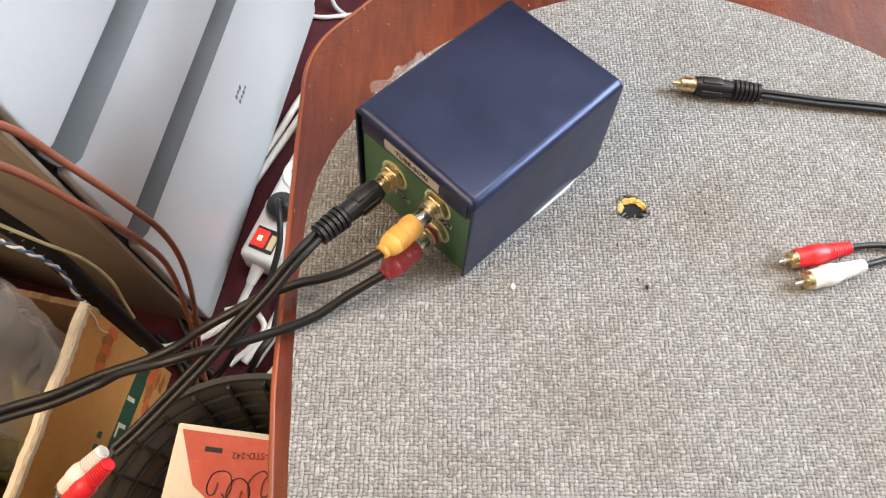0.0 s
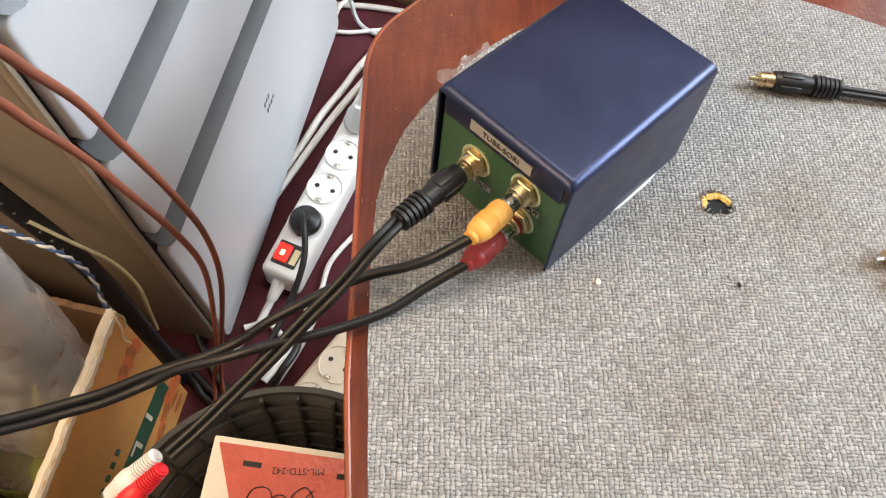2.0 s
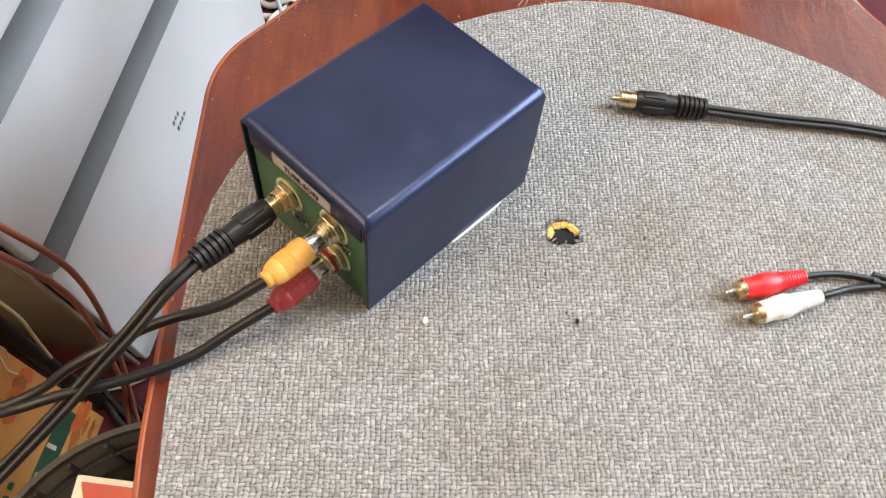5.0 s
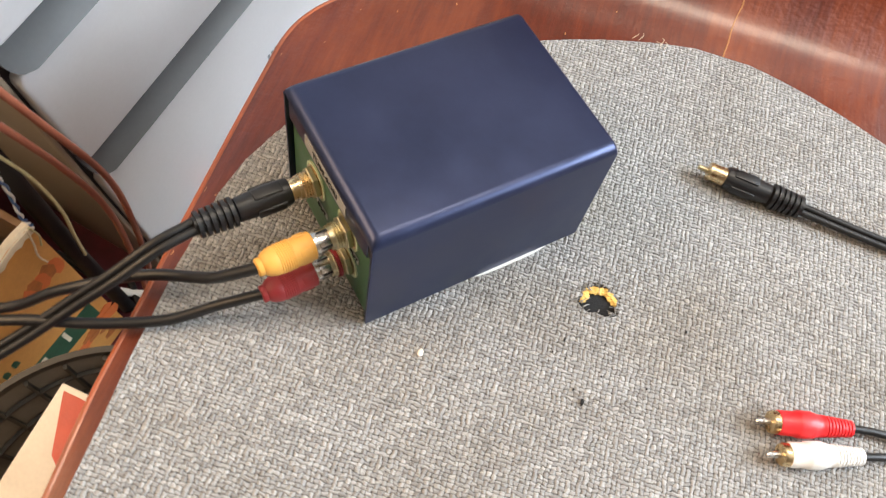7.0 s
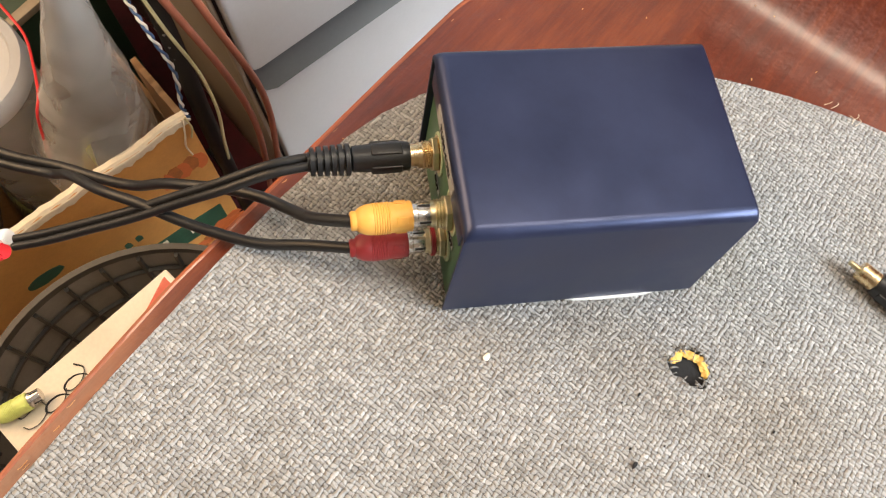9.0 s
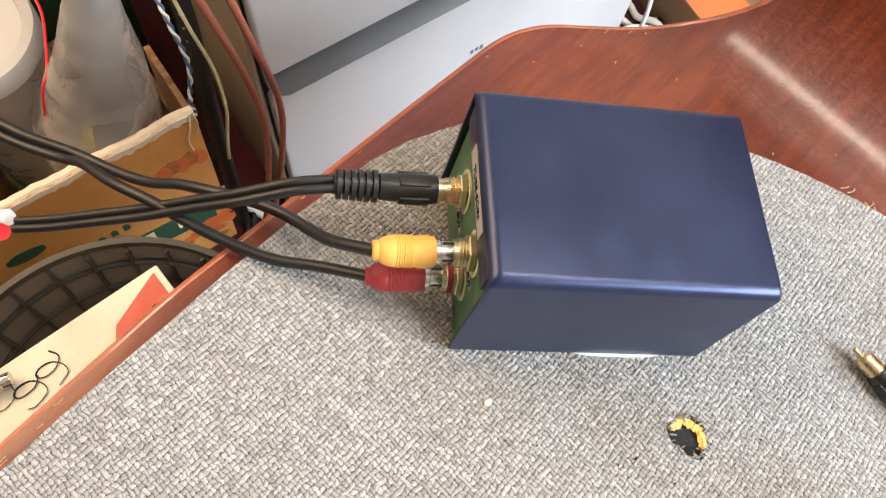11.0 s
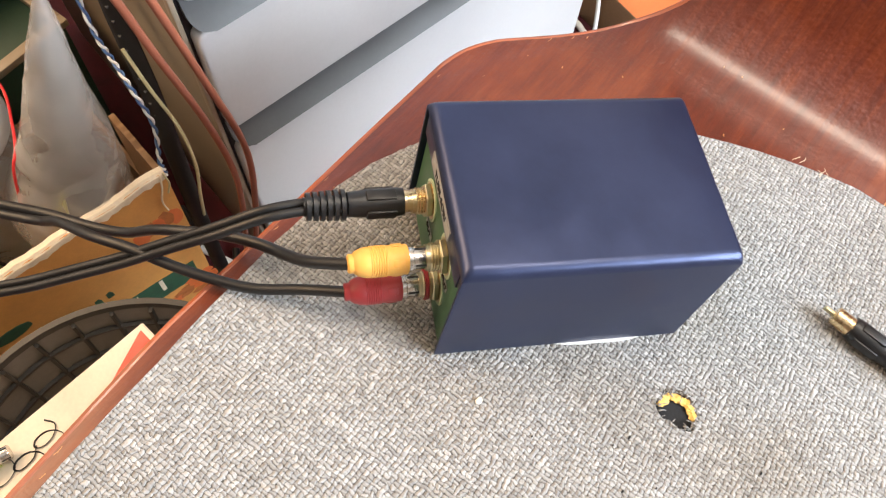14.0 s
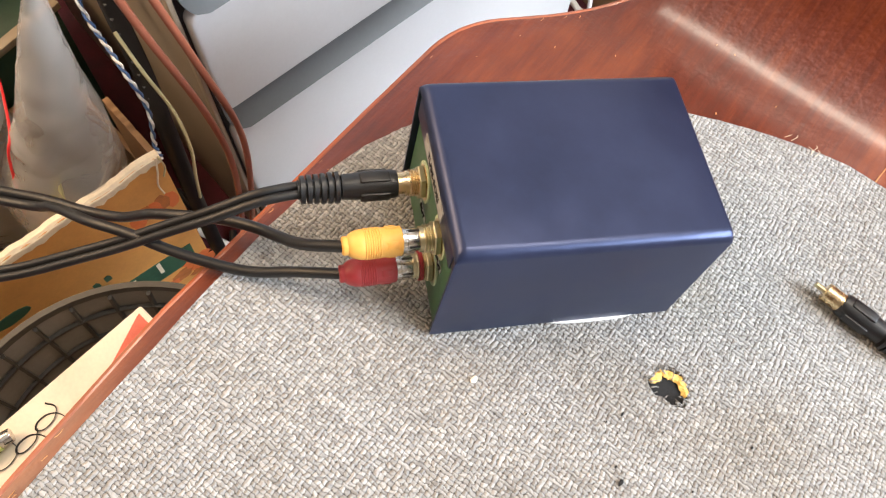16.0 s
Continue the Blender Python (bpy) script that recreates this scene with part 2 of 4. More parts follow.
LAMP = glow("glowing_lamp", (1.0, 0.42, 0.16), 9.0)
SWITCH = glow("lit_red_switch", (0.9, 0.008, 0.004), 3.5)


def film_material(name, colour, alpha, rough):
    """Thin crumpled plastic film: sharp creases and glints."""
    m, t, b = nodes_of(name)
    v = coords(t)
    n1, n2 = noise_of(t, v, 15.0, 1.5, 0.5), noise_of(t, v, 42.0, 1)
    crease = math_node(t, "ABSOLUTE", math_node(t, "SUBTRACT", n1, 0.5))
    fine = math_node(t, "ABSOLUTE", math_node(t, "SUBTRACT", n2, 0.5))
    b.inputs["Base Color"].default_value = (*colour, 1)
    t.links.new(math_node(t, "MULTIPLY_ADD", n2, 0.2, rough - 0.1), b.inputs["Roughness"])
    t.links.new(math_node(t, "MULTIPLY_ADD", n1, 0.5, alpha - 0.25), b.inputs["Alpha"])
    b.inputs["Specular IOR Level"].default_value = 0.8
    bump(t, b, math_node(t, "ADD", crease, math_node(t, "MULTIPLY", fine, 0.22)), 0.8, 0.015)
    return m


BAG = film_material("smoky_plastic_film", (0.66, 0.65, 0.63), 0.42, 0.14)
CLEAR = film_material("clear_tape_film", (0.8, 0.78, 0.74), 0.14, 0.12)

# ---- mesh helpers ----


def mesh_object(name, bm, material, smooth=True):
    bmesh.ops.recalc_face_normals(bm, faces=bm.faces[:])
    me = bpy.data.meshes.new(name)
    bm.to_mesh(me)
    bm.free()
    me.materials.append(material)
    if smooth:
        me.polygons.foreach_set("use_smooth", [True] * len(me.polygons))
        me.set_sharp_from_angle(angle=radians(38))
    return new(name, me)


def part(name, bm, material, parent, label="", m=None, smooth=True):
    """One mesh, given in the world's place or by m, under a thing or a part."""
    if m is not None:
        bm.transform(m)
    ob = mesh_object(name, bm, material, smooth)
    ob.parent = parent
    if parent.parent is None:
        ob.matrix_parent_inverse = parent.matrix_basis.inverted()
    return tagged(ob, label)


def thing(name, m, label, category, group="", kind=""):
    ob = new(name)
    ob.empty_display_size = 0.02
    ob.matrix_basis = m
    return tagged(ob, label, category, group, kind)


def box_bm(x0, y0, z0, x1, y1, z1, bevel=0.0, segments=2):
    bm = bmesh.new()
    bmesh.ops.create_cube(bm, size=1.0, matrix=Matrix.Translation(((x0 + x1) / 2, (y0 + y1) / 2, (z0 + z1) / 2)) @ Matrix.Diagonal((x1 - x0, y1 - y0, z1 - z0, 1)))
    if bevel:
        bmesh.ops.bevel(bm, geom=bm.edges[:], offset=bevel, segments=segments, affect="EDGES", profile=0.5)
    return bm


def add_box(bm, x0, y0, z0, x1, y1, z1):
    bmesh.ops.create_cube(bm, size=1.0, matrix=Matrix.Translation(((x0 + x1) / 2, (y0 + y1) / 2, (z0 + z1) / 2)) @ Matrix.Diagonal((x1 - x0, y1 - y0, z1 - z0, 1)))
    return bm


def lathe(profile, sides=24, bm=None, m=None):
    """Turns (x, radius) pairs about the x axis."""
    bm = bm or bmesh.new()
    m = m or Matrix()
    rings = []
    for x, r in profile:
        rings.append([bm.verts.new(m @ Vector((x, r * math.cos(a), r * math.sin(a)))) for a in [2 * math.pi * k / sides for k in range(sides)]])
    for a, b in zip(rings[:-1], rings[1:]):
        for k in range(sides):
            bm.faces.new((a[k], a[(k + 1) % sides], b[(k + 1) % sides], b[k]))
    bm.faces.new(rings[0])
    bm.faces.new(rings[-1])
    return bm


def smooth_line(points, steps=8):
    """A Catmull-Rom line through the points."""
    p = [Vector(q) for q in points]
    p = [2 * p[0] - p[1]] + p + [2 * p[-1] - p[-2]]
    out = []
    for a, b, c, d in zip(p[:-3], p[1:-2], p[2:-1], p[3:]):
        for k in range(steps):
            t = k / steps
            out.append(0.5 * (2 * b + (c - a) * t + (2 * a - 5 * b + 4 * c - d) * t * t + (3 * b - a - 3 * c + d) * t ** 3))
    return out + [p[-2]]


def tube(points, radius, sides=10, steps=8, bm=None, offset=None, flat=1.0):
    bm = bm or bmesh.new()
    line = smooth_line(points, steps)
    rings, side = [], None
    for k, q in enumerate(line):
        way = (line[min(k + 1, len(line) - 1)] - line[max(k - 1, 0)]).normalized()
        side = way.orthogonal().normalized() if side is None else (side - way * side.dot(way)).normalized()
        up = way.cross(side)
        o = q + (offset(way) if offset else Vector())
        rings.append([bm.verts.new(o + radius * (math.cos(a) * side + flat * math.sin(a) * up)) for a in [2 * math.pi * j / sides for j in range(sides)]])
    for a, b in zip(rings[:-1], rings[1:]):
        for k in range(sides):
            bm.faces.new((a[k], a[(k + 1) % sides], b[(k + 1) % sides], b[k]))
    bm.faces.new(rings[0])
    bm.faces.new(rings[-1])
    return bm


def prism(outline, z0, z1, holes=()):
    """A slab from an outline of (x, y), with holes."""
    bm = bmesh.new()
    edges = []
    for loop in (outline, *holes):
        vs = [bm.verts.new((x, y, z1)) for x, y in loop]
        edges += [bm.edges.new((vs[k], vs[(k + 1) % len(vs)])) for k in range(len(vs))]
    bmesh.ops.triangle_fill(bm, edges=edges, use_beauty=True, use_dissolve=False)
    faces = bm.faces[:]
    ext = bmesh.ops.extrude_face_region(bm, geom=faces)
    bmesh.ops.translate(bm, verts=[v for v in ext["geom"] if isinstance(v, bmesh.types.BMVert)], vec=(0, 0, z0 - z1))
    return bm


def text_bm(body, size, depth=0.00015):
    """Letters of the built-in font, centred, on the plane z = 0."""
    data = bpy.data.curves.new("letters", "FONT")
    data.body, data.size, data.extrude, data.align_x, data.align_y = body, size, depth, "CENTER", "CENTER"
    ob = new("letters", data)
    me = ob.to_mesh()
    bm = bmesh.new()
    bm.from_mesh(me)
    ob.to_mesh_clear()
    bpy.data.objects.remove(ob)
    bpy.data.curves.remove(data)
    return bm


def towards(a, b, up=(0, 0, 1)):
    """The pose at a whose x axis points to b and whose z axis is near up."""
    x = (Vector(b) - Vector(a)).normalized()
    y = Vector(up).cross(x).normalized()
    z = x.cross(y)
    m = Matrix((x, y, z)).transposed().to_4x4()
    m.translation = a
    return m


def ease(table, x):
    """A value between the rows of a table of (x, value)."""
    for (a, p), (b, q) in zip(table[:-1], table[1:]):
        if x <= b:
            k = max(0.0, (x - a) / (b - a))
            return p + (q - p) * k
    return table[-1][1]


# ---- the room ----


def structure(name, bm, material, label, category, smooth=False):
    return tagged(mesh_object(name, bm, material, smooth), label, category, kind="structure")


X0, X1, Y0, Y1, TOP = -1.3, 1.95, -1.95, 1.6, 2.4
structure("floor", box_bm(X0, Y0, FLOOR - 0.1, X1, Y1, FLOOR), CARPET, "dark red carpet floor", "floor")
structure("ceiling", box_bm(X0, Y0, TOP, X1, Y1, TOP + 0.1), WALL, "plain off-white ceiling", "ceiling")
structure("wall_north", box_bm(X0, Y1, FLOOR, X1, Y1 + 0.12, TOP), WALL, "plain off-white wall", "wall")


def wall_with_opening(name, m, a0, a1, b0, b1, c0, c1):
    """A wall of thickness 0.12 from a0 to a1 along x, with an opening from b0 to b1 and c0 to c1 high."""
    bm = bmesh.new()
    for q in ((a0, 0, FLOOR, b0, 0.12, TOP), (b1, 0, FLOOR, a1, 0.12, TOP), (b0, 0, FLOOR, b1, 0.12, c0), (b0, 0, c1, b1, 0.12, TOP)):
        add_box(bm, *q)
    bm.transform(m)
    structure(name, bm, WALL, "plain off-white wall with a window opening", "wall")


def window(name, m, b0, b1, c0, c1):
    ob = thing(name, m, "unseen white-framed window with clear panes", "window", kind="structure")
    bm = bmesh.new()
    mid = (b0 + b1) / 2
    for q in ((b0, 0.06, c0, b0 + 0.05, 0.1, c1), (b1 - 0.05, 0.06, c0, b1, 0.1, c1), (b0 + 0.05, 0.06, c0, b1 - 0.05, 0.1, c0 + 0.05), (b0 + 0.05, 0.06, c1 - 0.05, b1 - 0.05, 0.1, c1), (mid - 0.025, 0.06, c0 + 0.05, mid + 0.025, 0.1, c1 - 0.05)):
        add_box(bm, *q)
    part("window_frame", bm, FRAME, ob, m=m)


EAST, WEST = pose(X1, 0, 0, 0, 0, -90), pose(X0, 0, 0, 0, 0, 90)
wall_with_opening("wall_east", EAST, -Y1, -Y0, -1.35, 0.15, 1.0, 2.1)
window("window_1", EAST, -1.35, 0.15, 1.0, 2.1)
# Opening and window added for the warm fill; neither is seen.
wall_with_opening("wall_west", WEST, Y0, Y1, -0.95, 0.25, 1.0, 2.0)
window("unseen_window_west", WEST, -0.95, 0.25, 1.0, 2.0)
# Unseen wall, made dark to dim reflections in the chair's back.
structure("wall_south", box_bm(X0, Y0 - 0.12, FLOOR, X1, Y0, TOP), DIMWALL, "unseen dark brown wall that dims reflections", "wall")

fixture = thing("ceiling_light", pose(0.35, 0.6, TOP), "long ceiling tube light", "ceiling light")
part("housing", box_bm(-0.24, 0.48, TOP - 0.06, 0.94, 0.72, TOP, 0.006), FRAME, fixture, "white housing")

# ---- the chair ----
MID = 0.13
PAD_HIGH = 0.003


def shell_line(u):
    """Along the seat and up its back: where the shell's top face runs, and its normal."""
    r, s0, steep = 0.07, 0.21, radians(72)
    if u < -0.16:
        a = min((-0.16 - u) / 0.06, 1.3)
        return Vector((0, -0.16 - 0.06 * math.sin(a), -0.06 * (1 - math.cos(a)))), Vector((0, -math.sin(a), math.cos(a)))
    if u < s0:
        return Vector((0, u, 0)), Vector((0, 0, 1))
    a = min((u - s0) / r, steep)
    rest = max(0.0, u - s0 - r * steep)
    p = Vector((0, s0 + r * math.sin(a) + rest * math.cos(a), r * (1 - math.cos(a)) + rest * math.sin(a)))
    return p, Vector((0, -math.sin(a), math.cos(a)))


SIDE = [(-0.225, 0.165), (-0.21, 0.195), (-0.18, 0.21), (-0.136, 0.215), (-0.06, 0.221), (0.08, 0.2225), (0.135, 0.2225), (0.15, 0.220), (0.162, 0.215), (0.172, 0.209), (0.182, 0.2), (0.195, 0.189), (0.21, 0.178), (0.225, 0.168), (0.242, 0.155), (0.26, 0.143), (0.28, 0.136), (0.3, 0.132), (0.34, 0.131), (0.42, 0.145), (0.5, 0.16), (0.56, 0.158), (0.6, 0.14), (0.62, 0.11)]


def chair_shell():
    bm = bmesh.new()
    rows = []
    n = 90
    for k in range(n + 1):
        u = -0.225 + (0.62 + 0.225) * k / n
        p, up = shell_line(u)
        w = ease(SIDE, u)
        ring = []
        cols = 22
        for j in range(cols + 1):
            ring.append((-w + 0.003 + (2 * w - 0.006) * j / cols, -0.0003))
        ring += [(w - 0.001, -0.001), (w, -0.0035), (w, -0.0075), (w - 0.003, -0.0105)]
        for j in range(cols - 1, 0, -1):
            ring.append((-w + 0.003 + (2 * w - 0.006) * j / cols, -0.011))
        ring += [(-w + 0.003, -0.0105), (-w, -0.0075), (-w, -0.0035), (-w + 0.001, -0.001)]
        rows.append([bm.verts.new(Vector((MID + a, 0, -PAD_HIGH)) + p + up * h) for a, h in ring])
    for a, b in zip(rows[:-1], rows[1:]):
        for k in range(len(a)):
            bm.faces.new((a[k], a[(k + 1) % len(a)], b[(k + 1) % len(a)], b[k]))
    bm.faces.new(rows[0])
    bm.faces.new(rows[-1])
    return bm


PAD = [(-0.2, 0.2), (-0.136, 0.207), (-0.036, 0.2125), (0.03, 0.213), (0.055, 0.209), (0.074, 0.203), (0.086, 0.198), (0.105, 0.187), (0.125, 0.173), (0.145, 0.156), (0.165, 0.135), (0.185, 0.097), (0.195, 0.076), (0.203, 0.056), (0.21, 0.034), (0.214, 0.015)]


def pad_outline():
    left = smooth_line([(MID - w, s, 0) for s, w in PAD], 6)
    for _ in range(14):
        left = left[:1] + [(a + 2 * b + c) / 4 for a, b, c in zip(left[:-2], left[1:-1], left[2:])] + left[-1:]
    right = [(2 * MID - q.x, q.y) for q in reversed(left)]
    return [(q.x + random.uniform(-0.0004, 0.0004), q.y) for q in left] + right


HOLE = BOX @ Vector((0.0982, -0.0335, 0))
HOLE_AT = SEAT.inverted() @ HOLE


def ragged(cx, cy, rx, ry, n, rough, seed):
    r = random.Random(seed)
    return [(cx + rx * math.cos(a) * k, cy + ry * math.sin(a) * k) for a, k in [(2 * math.pi * j / n, 1 + r.uniform(-rough, rough)) for j in range(n)]]


chair = thing("chair", pose(MID, 0, FLOOR), "bentwood chair in red varnished plywood with grey woven seat", "chair")
part("shell", chair_shell(), WOOD, chair, "red-brown varnished plywood shell with worn gloss", SEAT)
hole = ragged(HOLE_AT.x, HOLE_AT.y, 0.0092, 0.0072, 26, 0.2, 4)
pad = prism(pad_outline(), -PAD_HIGH + 0.0002, 0.0, [hole])
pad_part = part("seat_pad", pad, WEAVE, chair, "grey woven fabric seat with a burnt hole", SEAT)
for sx, sy in ((-0.17, -0.15), (0.17, -0.15), (-0.13, 0.2), (0.13, 0.2)):
    top = SEAT @ Vector((MID + sx, sy, -0.0145))
    foot = Vector((top.x + sx * 0.15, top.y + (0.03 if sy > 0 else -0.02), FLOOR))
    m = towards(foot, top, (0, 1, 0))
    leg = lathe([(0, 0.0105), ((top - foot).length, 0.0125)], 16, m=m)
    part("leg", leg, STEEL, chair, "steel tube leg")

# a pale split along the bend
split = []
for k in range(9):
    p, up = shell_line(0.213 + 0.06 * k / 8)
    split.append(p + up * 0.0001 + Vector((MID + 0.001 + 0.004 * k / 8 + 0.0012 * noise.noise(Vector((k * 0.9, 2, 0))), 0, -PAD_HIGH)))
part("split", tube(split, 0.00045, 6, 4, flat=0.5), PALEWOOD, chair, "pale split in the varnish", SEAT)
wr = random.Random(21)
for k in range(9):
    u = wr.uniform(-0.19, 0.2)
    p, up = shell_line(u)
    w = ease(SIDE, u)
    a = Vector((MID - w + wr.uniform(0.0025, 0.006), 0, -PAD_HIGH)) + p + up * -0.0004
    part("chip", tube([a, a + Vector((wr.uniform(-0.0006, 0.0006), wr.uniform(0.001, 0.0035), 0.0001)), a + Vector((0, wr.uniform(0.002, 0.0045), 0))], wr.uniform(0.00015, 0.0003), 5, 3, flat=0.6), PALEWOOD, chair, "small pale chip in the varnish", SEAT)

for k in range(34):
    u, side = wr.uniform(-0.1, 0.24), wr.uniform(0.35, 0.99)
    p, up = shell_line(u)
    a = Vector((MID - ease(SIDE, u) * side, 0, -PAD_HIGH)) + p
    if side < 0.9 and u < 0.13:
        continue
    part("chip", tube([a, a + Vector((wr.uniform(-0.0008, 0.0008), wr.uniform(0.0003, 0.0014), 0)) + up * 0.0001], wr.uniform(0.0002, 0.00038), 5, 3, flat=0.5), PALEWOOD, chair, "small pale chip in the varnish", SEAT)

for sign in (-1, 1):
    pts = []
    for k in range(46):
        u = -0.2 + 0.72 * k / 45
        p, up = shell_line(u)
        pts.append(p + up * -0.0022 + Vector((MID + sign * (ease(SIDE, u) - 0.0012), 0, -PAD_HIGH)))
    part("worn_edge", tube(pts, 0.0019, 8, 3), WORN, chair, "worn orange edge of the plywood", SEAT)

# burnt hole: charred felt below, crumbs of foam at its rim
part("felt", prism(ragged(HOLE_AT.x, HOLE_AT.y, 0.0105, 0.0085, 26, 0.1, 6), -0.0029, -0.0018), CHAR, pad_part, "charred black felt in the hole", SEAT, False)
foam = bmesh.new()
fr = random.Random(9)
for k in range(26):
    a = radians(-75 + 95 + 180 * (k + fr.uniform(-0.4, 0.4)) / 25)
    q = fr.uniform(0.78, 1.0)
    p = HOLE_AT + Vector((0.0084 * math.cos(a) * q, 0.0064 * math.sin(a) * q, fr.uniform(-0.0014, -0.0006)))
    lump = bmesh.ops.create_icosphere(foam, subdivisions=2, radius=fr.uniform(0.0012, 0.0021), matrix=Matrix.Translation(p) @ Matrix.Diagonal((1, 1, 0.55, 1)))
    for vert in lump["verts"]:
        vert.co += (vert.co - p) * 0.55 * noise.noise(vert.co * 1300)
part("foam", foam, FOAM, pad_part, "yellow foam crumbs", SEAT)

# ---- the small audio box ----
BL, BW, BH = 0.1065, 0.0782, 0.0672
audio_box = thing("audio_box", BOX, "small navy metal audio box with green jack panel", "audio box")
UP = 0.0012  # it stands on a thin disc


def cover_bm():
    """Top, both long sides and the two end lips, folded from one sheet, with round bends."""
    bm = bmesh.new()
    r, t = 0.0046, 0.0013

    def section(inset, low):
        pts = [(inset, low)]
        for k in range(7):
            a = math.pi - math.pi / 2 * k / 6
            pts.append((r + (r - inset) * math.cos(a), BH - r + (r - inset) * math.sin(a)))
        for k in range(7):
            a = math.pi / 2 - math.pi / 2 * k / 6
            pts.append((BW - r + (r - inset) * math.cos(a), BH - r + (r - inset) * math.sin(a)))
        pts.append((BW - inset, low))
        return pts
    xs = [0.0, 0.0006, 0.0016, 0.003, 0.0045, 0.03, 0.06, 0.085, BL - 0.002, BL - 0.001, BL - 0.0003, BL]

    def dip(x):
        bend = 0.0045 if x < BL / 2 else 0.002
        e = min(x, BL - x)
        return 0.0 if e >= bend else bend - math.sqrt(max(0.0, bend ** 2 - (bend - e) ** 2))

    outer, inner = [], []
    for x in xs:
        for store, inset in ((outer, 0.0), (inner, t)):
            row = []
            for k, (y, z) in enumerate(section(inset, UP)):
                top = 0 < k < 15
                share = max(0.0, min(1.0, (z - (BH - r)) / r)) if top else 0.0
                row.append(bm.verts.new((x, y, z - dip(x) * share)))
            store.append(row)
    for rows in (outer, inner):
        for a, b in zip(rows[:-1], rows[1:]):
            for k in range(len(a) - 1):
                bm.faces.new((a[k], a[k + 1], b[k + 1], b[k]))
    n = len(outer[0])
    for a, b in ((outer[0], inner[0]), (outer[-1], inner[-1])):
        for k in range(n - 1):
            bm.faces.new((a[k], a[k + 1], b[k + 1], b[k]))
    for a, b in zip(range(len(xs) - 1), range(1, len(xs))):
        for k in (0, n - 1):
            bm.faces.new((outer[a][k], inner[a][k], inner[b][k], outer[b][k]))
    return bm


part("cover", cover_bm(), COVER, audio_box, "navy satin-painted folded steel cover", BOX)
lip = part("front_lip", box_bm(0.0002, 0.0042, BH - 0.0158, 0.0014, BW - 0.0042, BH - 0.0035, 0.0005), COVER, audio_box, "folded front lip of the cover", BOX)
part("rear_lip", box_bm(BL - 0.0014, 0.0042, BH - 0.0158, BL - 0.0002, BW - 0.0042, BH - 0.0035, 0.0005), COVER, audio_box, "", BOX)
panel = part("jack_panel", box_bm(0.0022, 0.0026, UP, 0.0036, BW - 0.0026, BH - 0.004, 0.0004), GREEN, audio_box, "dark green painted panel with jacks", BOX)
part("rear_panel", box_bm(BL - 0.0036, 0.0026, UP, BL - 0.0022, BW - 0.0026, BH - 0.004, 0.0004), GREEN, audio_box, "", BOX)
part("base_plate", box_bm(0.004, 0.0018, UP, BL - 0.004, BW - 0.0018, UP + 0.0012), GREEN, audio_box, "", BOX)
# Black block stands in for shade in the cover's folded corner.
part("corner_gap", box_bm(0.0006, 0.0012, BH - 0.0135, 0.0022, 0.0041, BH - 0.005, 0.0005), GAPDARK, audio_box, "black block for shade in the folded corner", BOX)
part("flange", box_bm(0.0014, 0.0014, UP, 0.0034, 0.0025, BH - 0.014, 0.0003), GREEN, audio_box, "thin green flange", BOX)
FACE = pose(0, 0, 0, 90, 0, -90)  # letters stand on the panel and read from the front
strip = part("name_tape", box_bm(-0.0003, 0.0215, BH - 0.0125, 0.0002, 0.0575, BH - 0.0065), TAPE, lip, "aged pale label tape", BOX)
part("lettering", text_bm("TUBE-SORI", 0.0045), INK, audio_box, "black letters TUBE-SORI", BOX @ pose(-0.0004, 0.0392, BH - 0.0095) @ FACE, False)
for word, y, z in (("OUT", 0.047, 0.0215), ("INPUT", 0.0185, 0.0315)):
    part("jack_tape", box_bm(0.0019, y - 0.0055, z - 0.0018, 0.0022, y + 0.0055, z + 0.0018), TAPE, panel, "small aged label tape", BOX)
    part("lettering", text_bm(word, 0.0036), INK, audio_box, "black letters " + word, BOX @ pose(0.0017, y, z) @ FACE, False)


def hexagon(x0, x1, r):
    return lathe([(x0, r * 0.93), (x0 + 0.0004, r), (x1 - 0.0004, r), (x1, r * 0.93)], 6)


def jack(y, z, gold, shown, washer=None):
    m = BOX @ pose(0.0022, y, z, 0, 0, 180)
    body = part("jack", lathe([(0, 0.0076), (0.0008, 0.0076), (0.0008, 0.0052)] + [q for k in range(6) for q in ((0.0011 + k * 0.0011, 0.0056), (0.0016 + k * 0.0011, 0.005))] + [(0.0085, 0.005), (0.0085, 0.003)], 28), gold, audio_box, shown, m)
    part("washer", lathe([(0, 0.0088), (0.0006, 0.0088), (0.0007, 0.0085)], 28), MINT, body, "pale green insulating washer", m)
    part("nut", hexagon(0.0009, 0.0034, 0.0073), BRASS, body, "brass hexagon nut", m)
    if washer:
        part("washer", lathe([(0.0048, 0.0062), (0.0062, 0.0062)], 24), washer, body, "red insulating washer", m)


JACKS = {"black": (0.0525, 0.0345), "yellow": (0.0228, 0.0415), "red": (0.0222, 0.0205)}
jack(*JACKS["black"], GOLD, "gold-plated threaded jack")
jack(*JACKS["yellow"], BRASS, "brass threaded jack")
jack(*JACKS["red"], BRASS, "brass threaded jack", DARKRED)
disc = thing("white_card", BOX @ pose(0.071, 0.034, 0), "thin white card under the audio box", "card")
oval = [(0.071 + 0.031 * math.copysign(abs(math.cos(a)) ** 0.5, math.cos(a)), 0.034 + 0.0351 * math.copysign(abs(math.sin(a)) ** 0.5, math.sin(a))) for a in [2 * math.pi * (k + 0.5) / 64 for k in range(64)]]
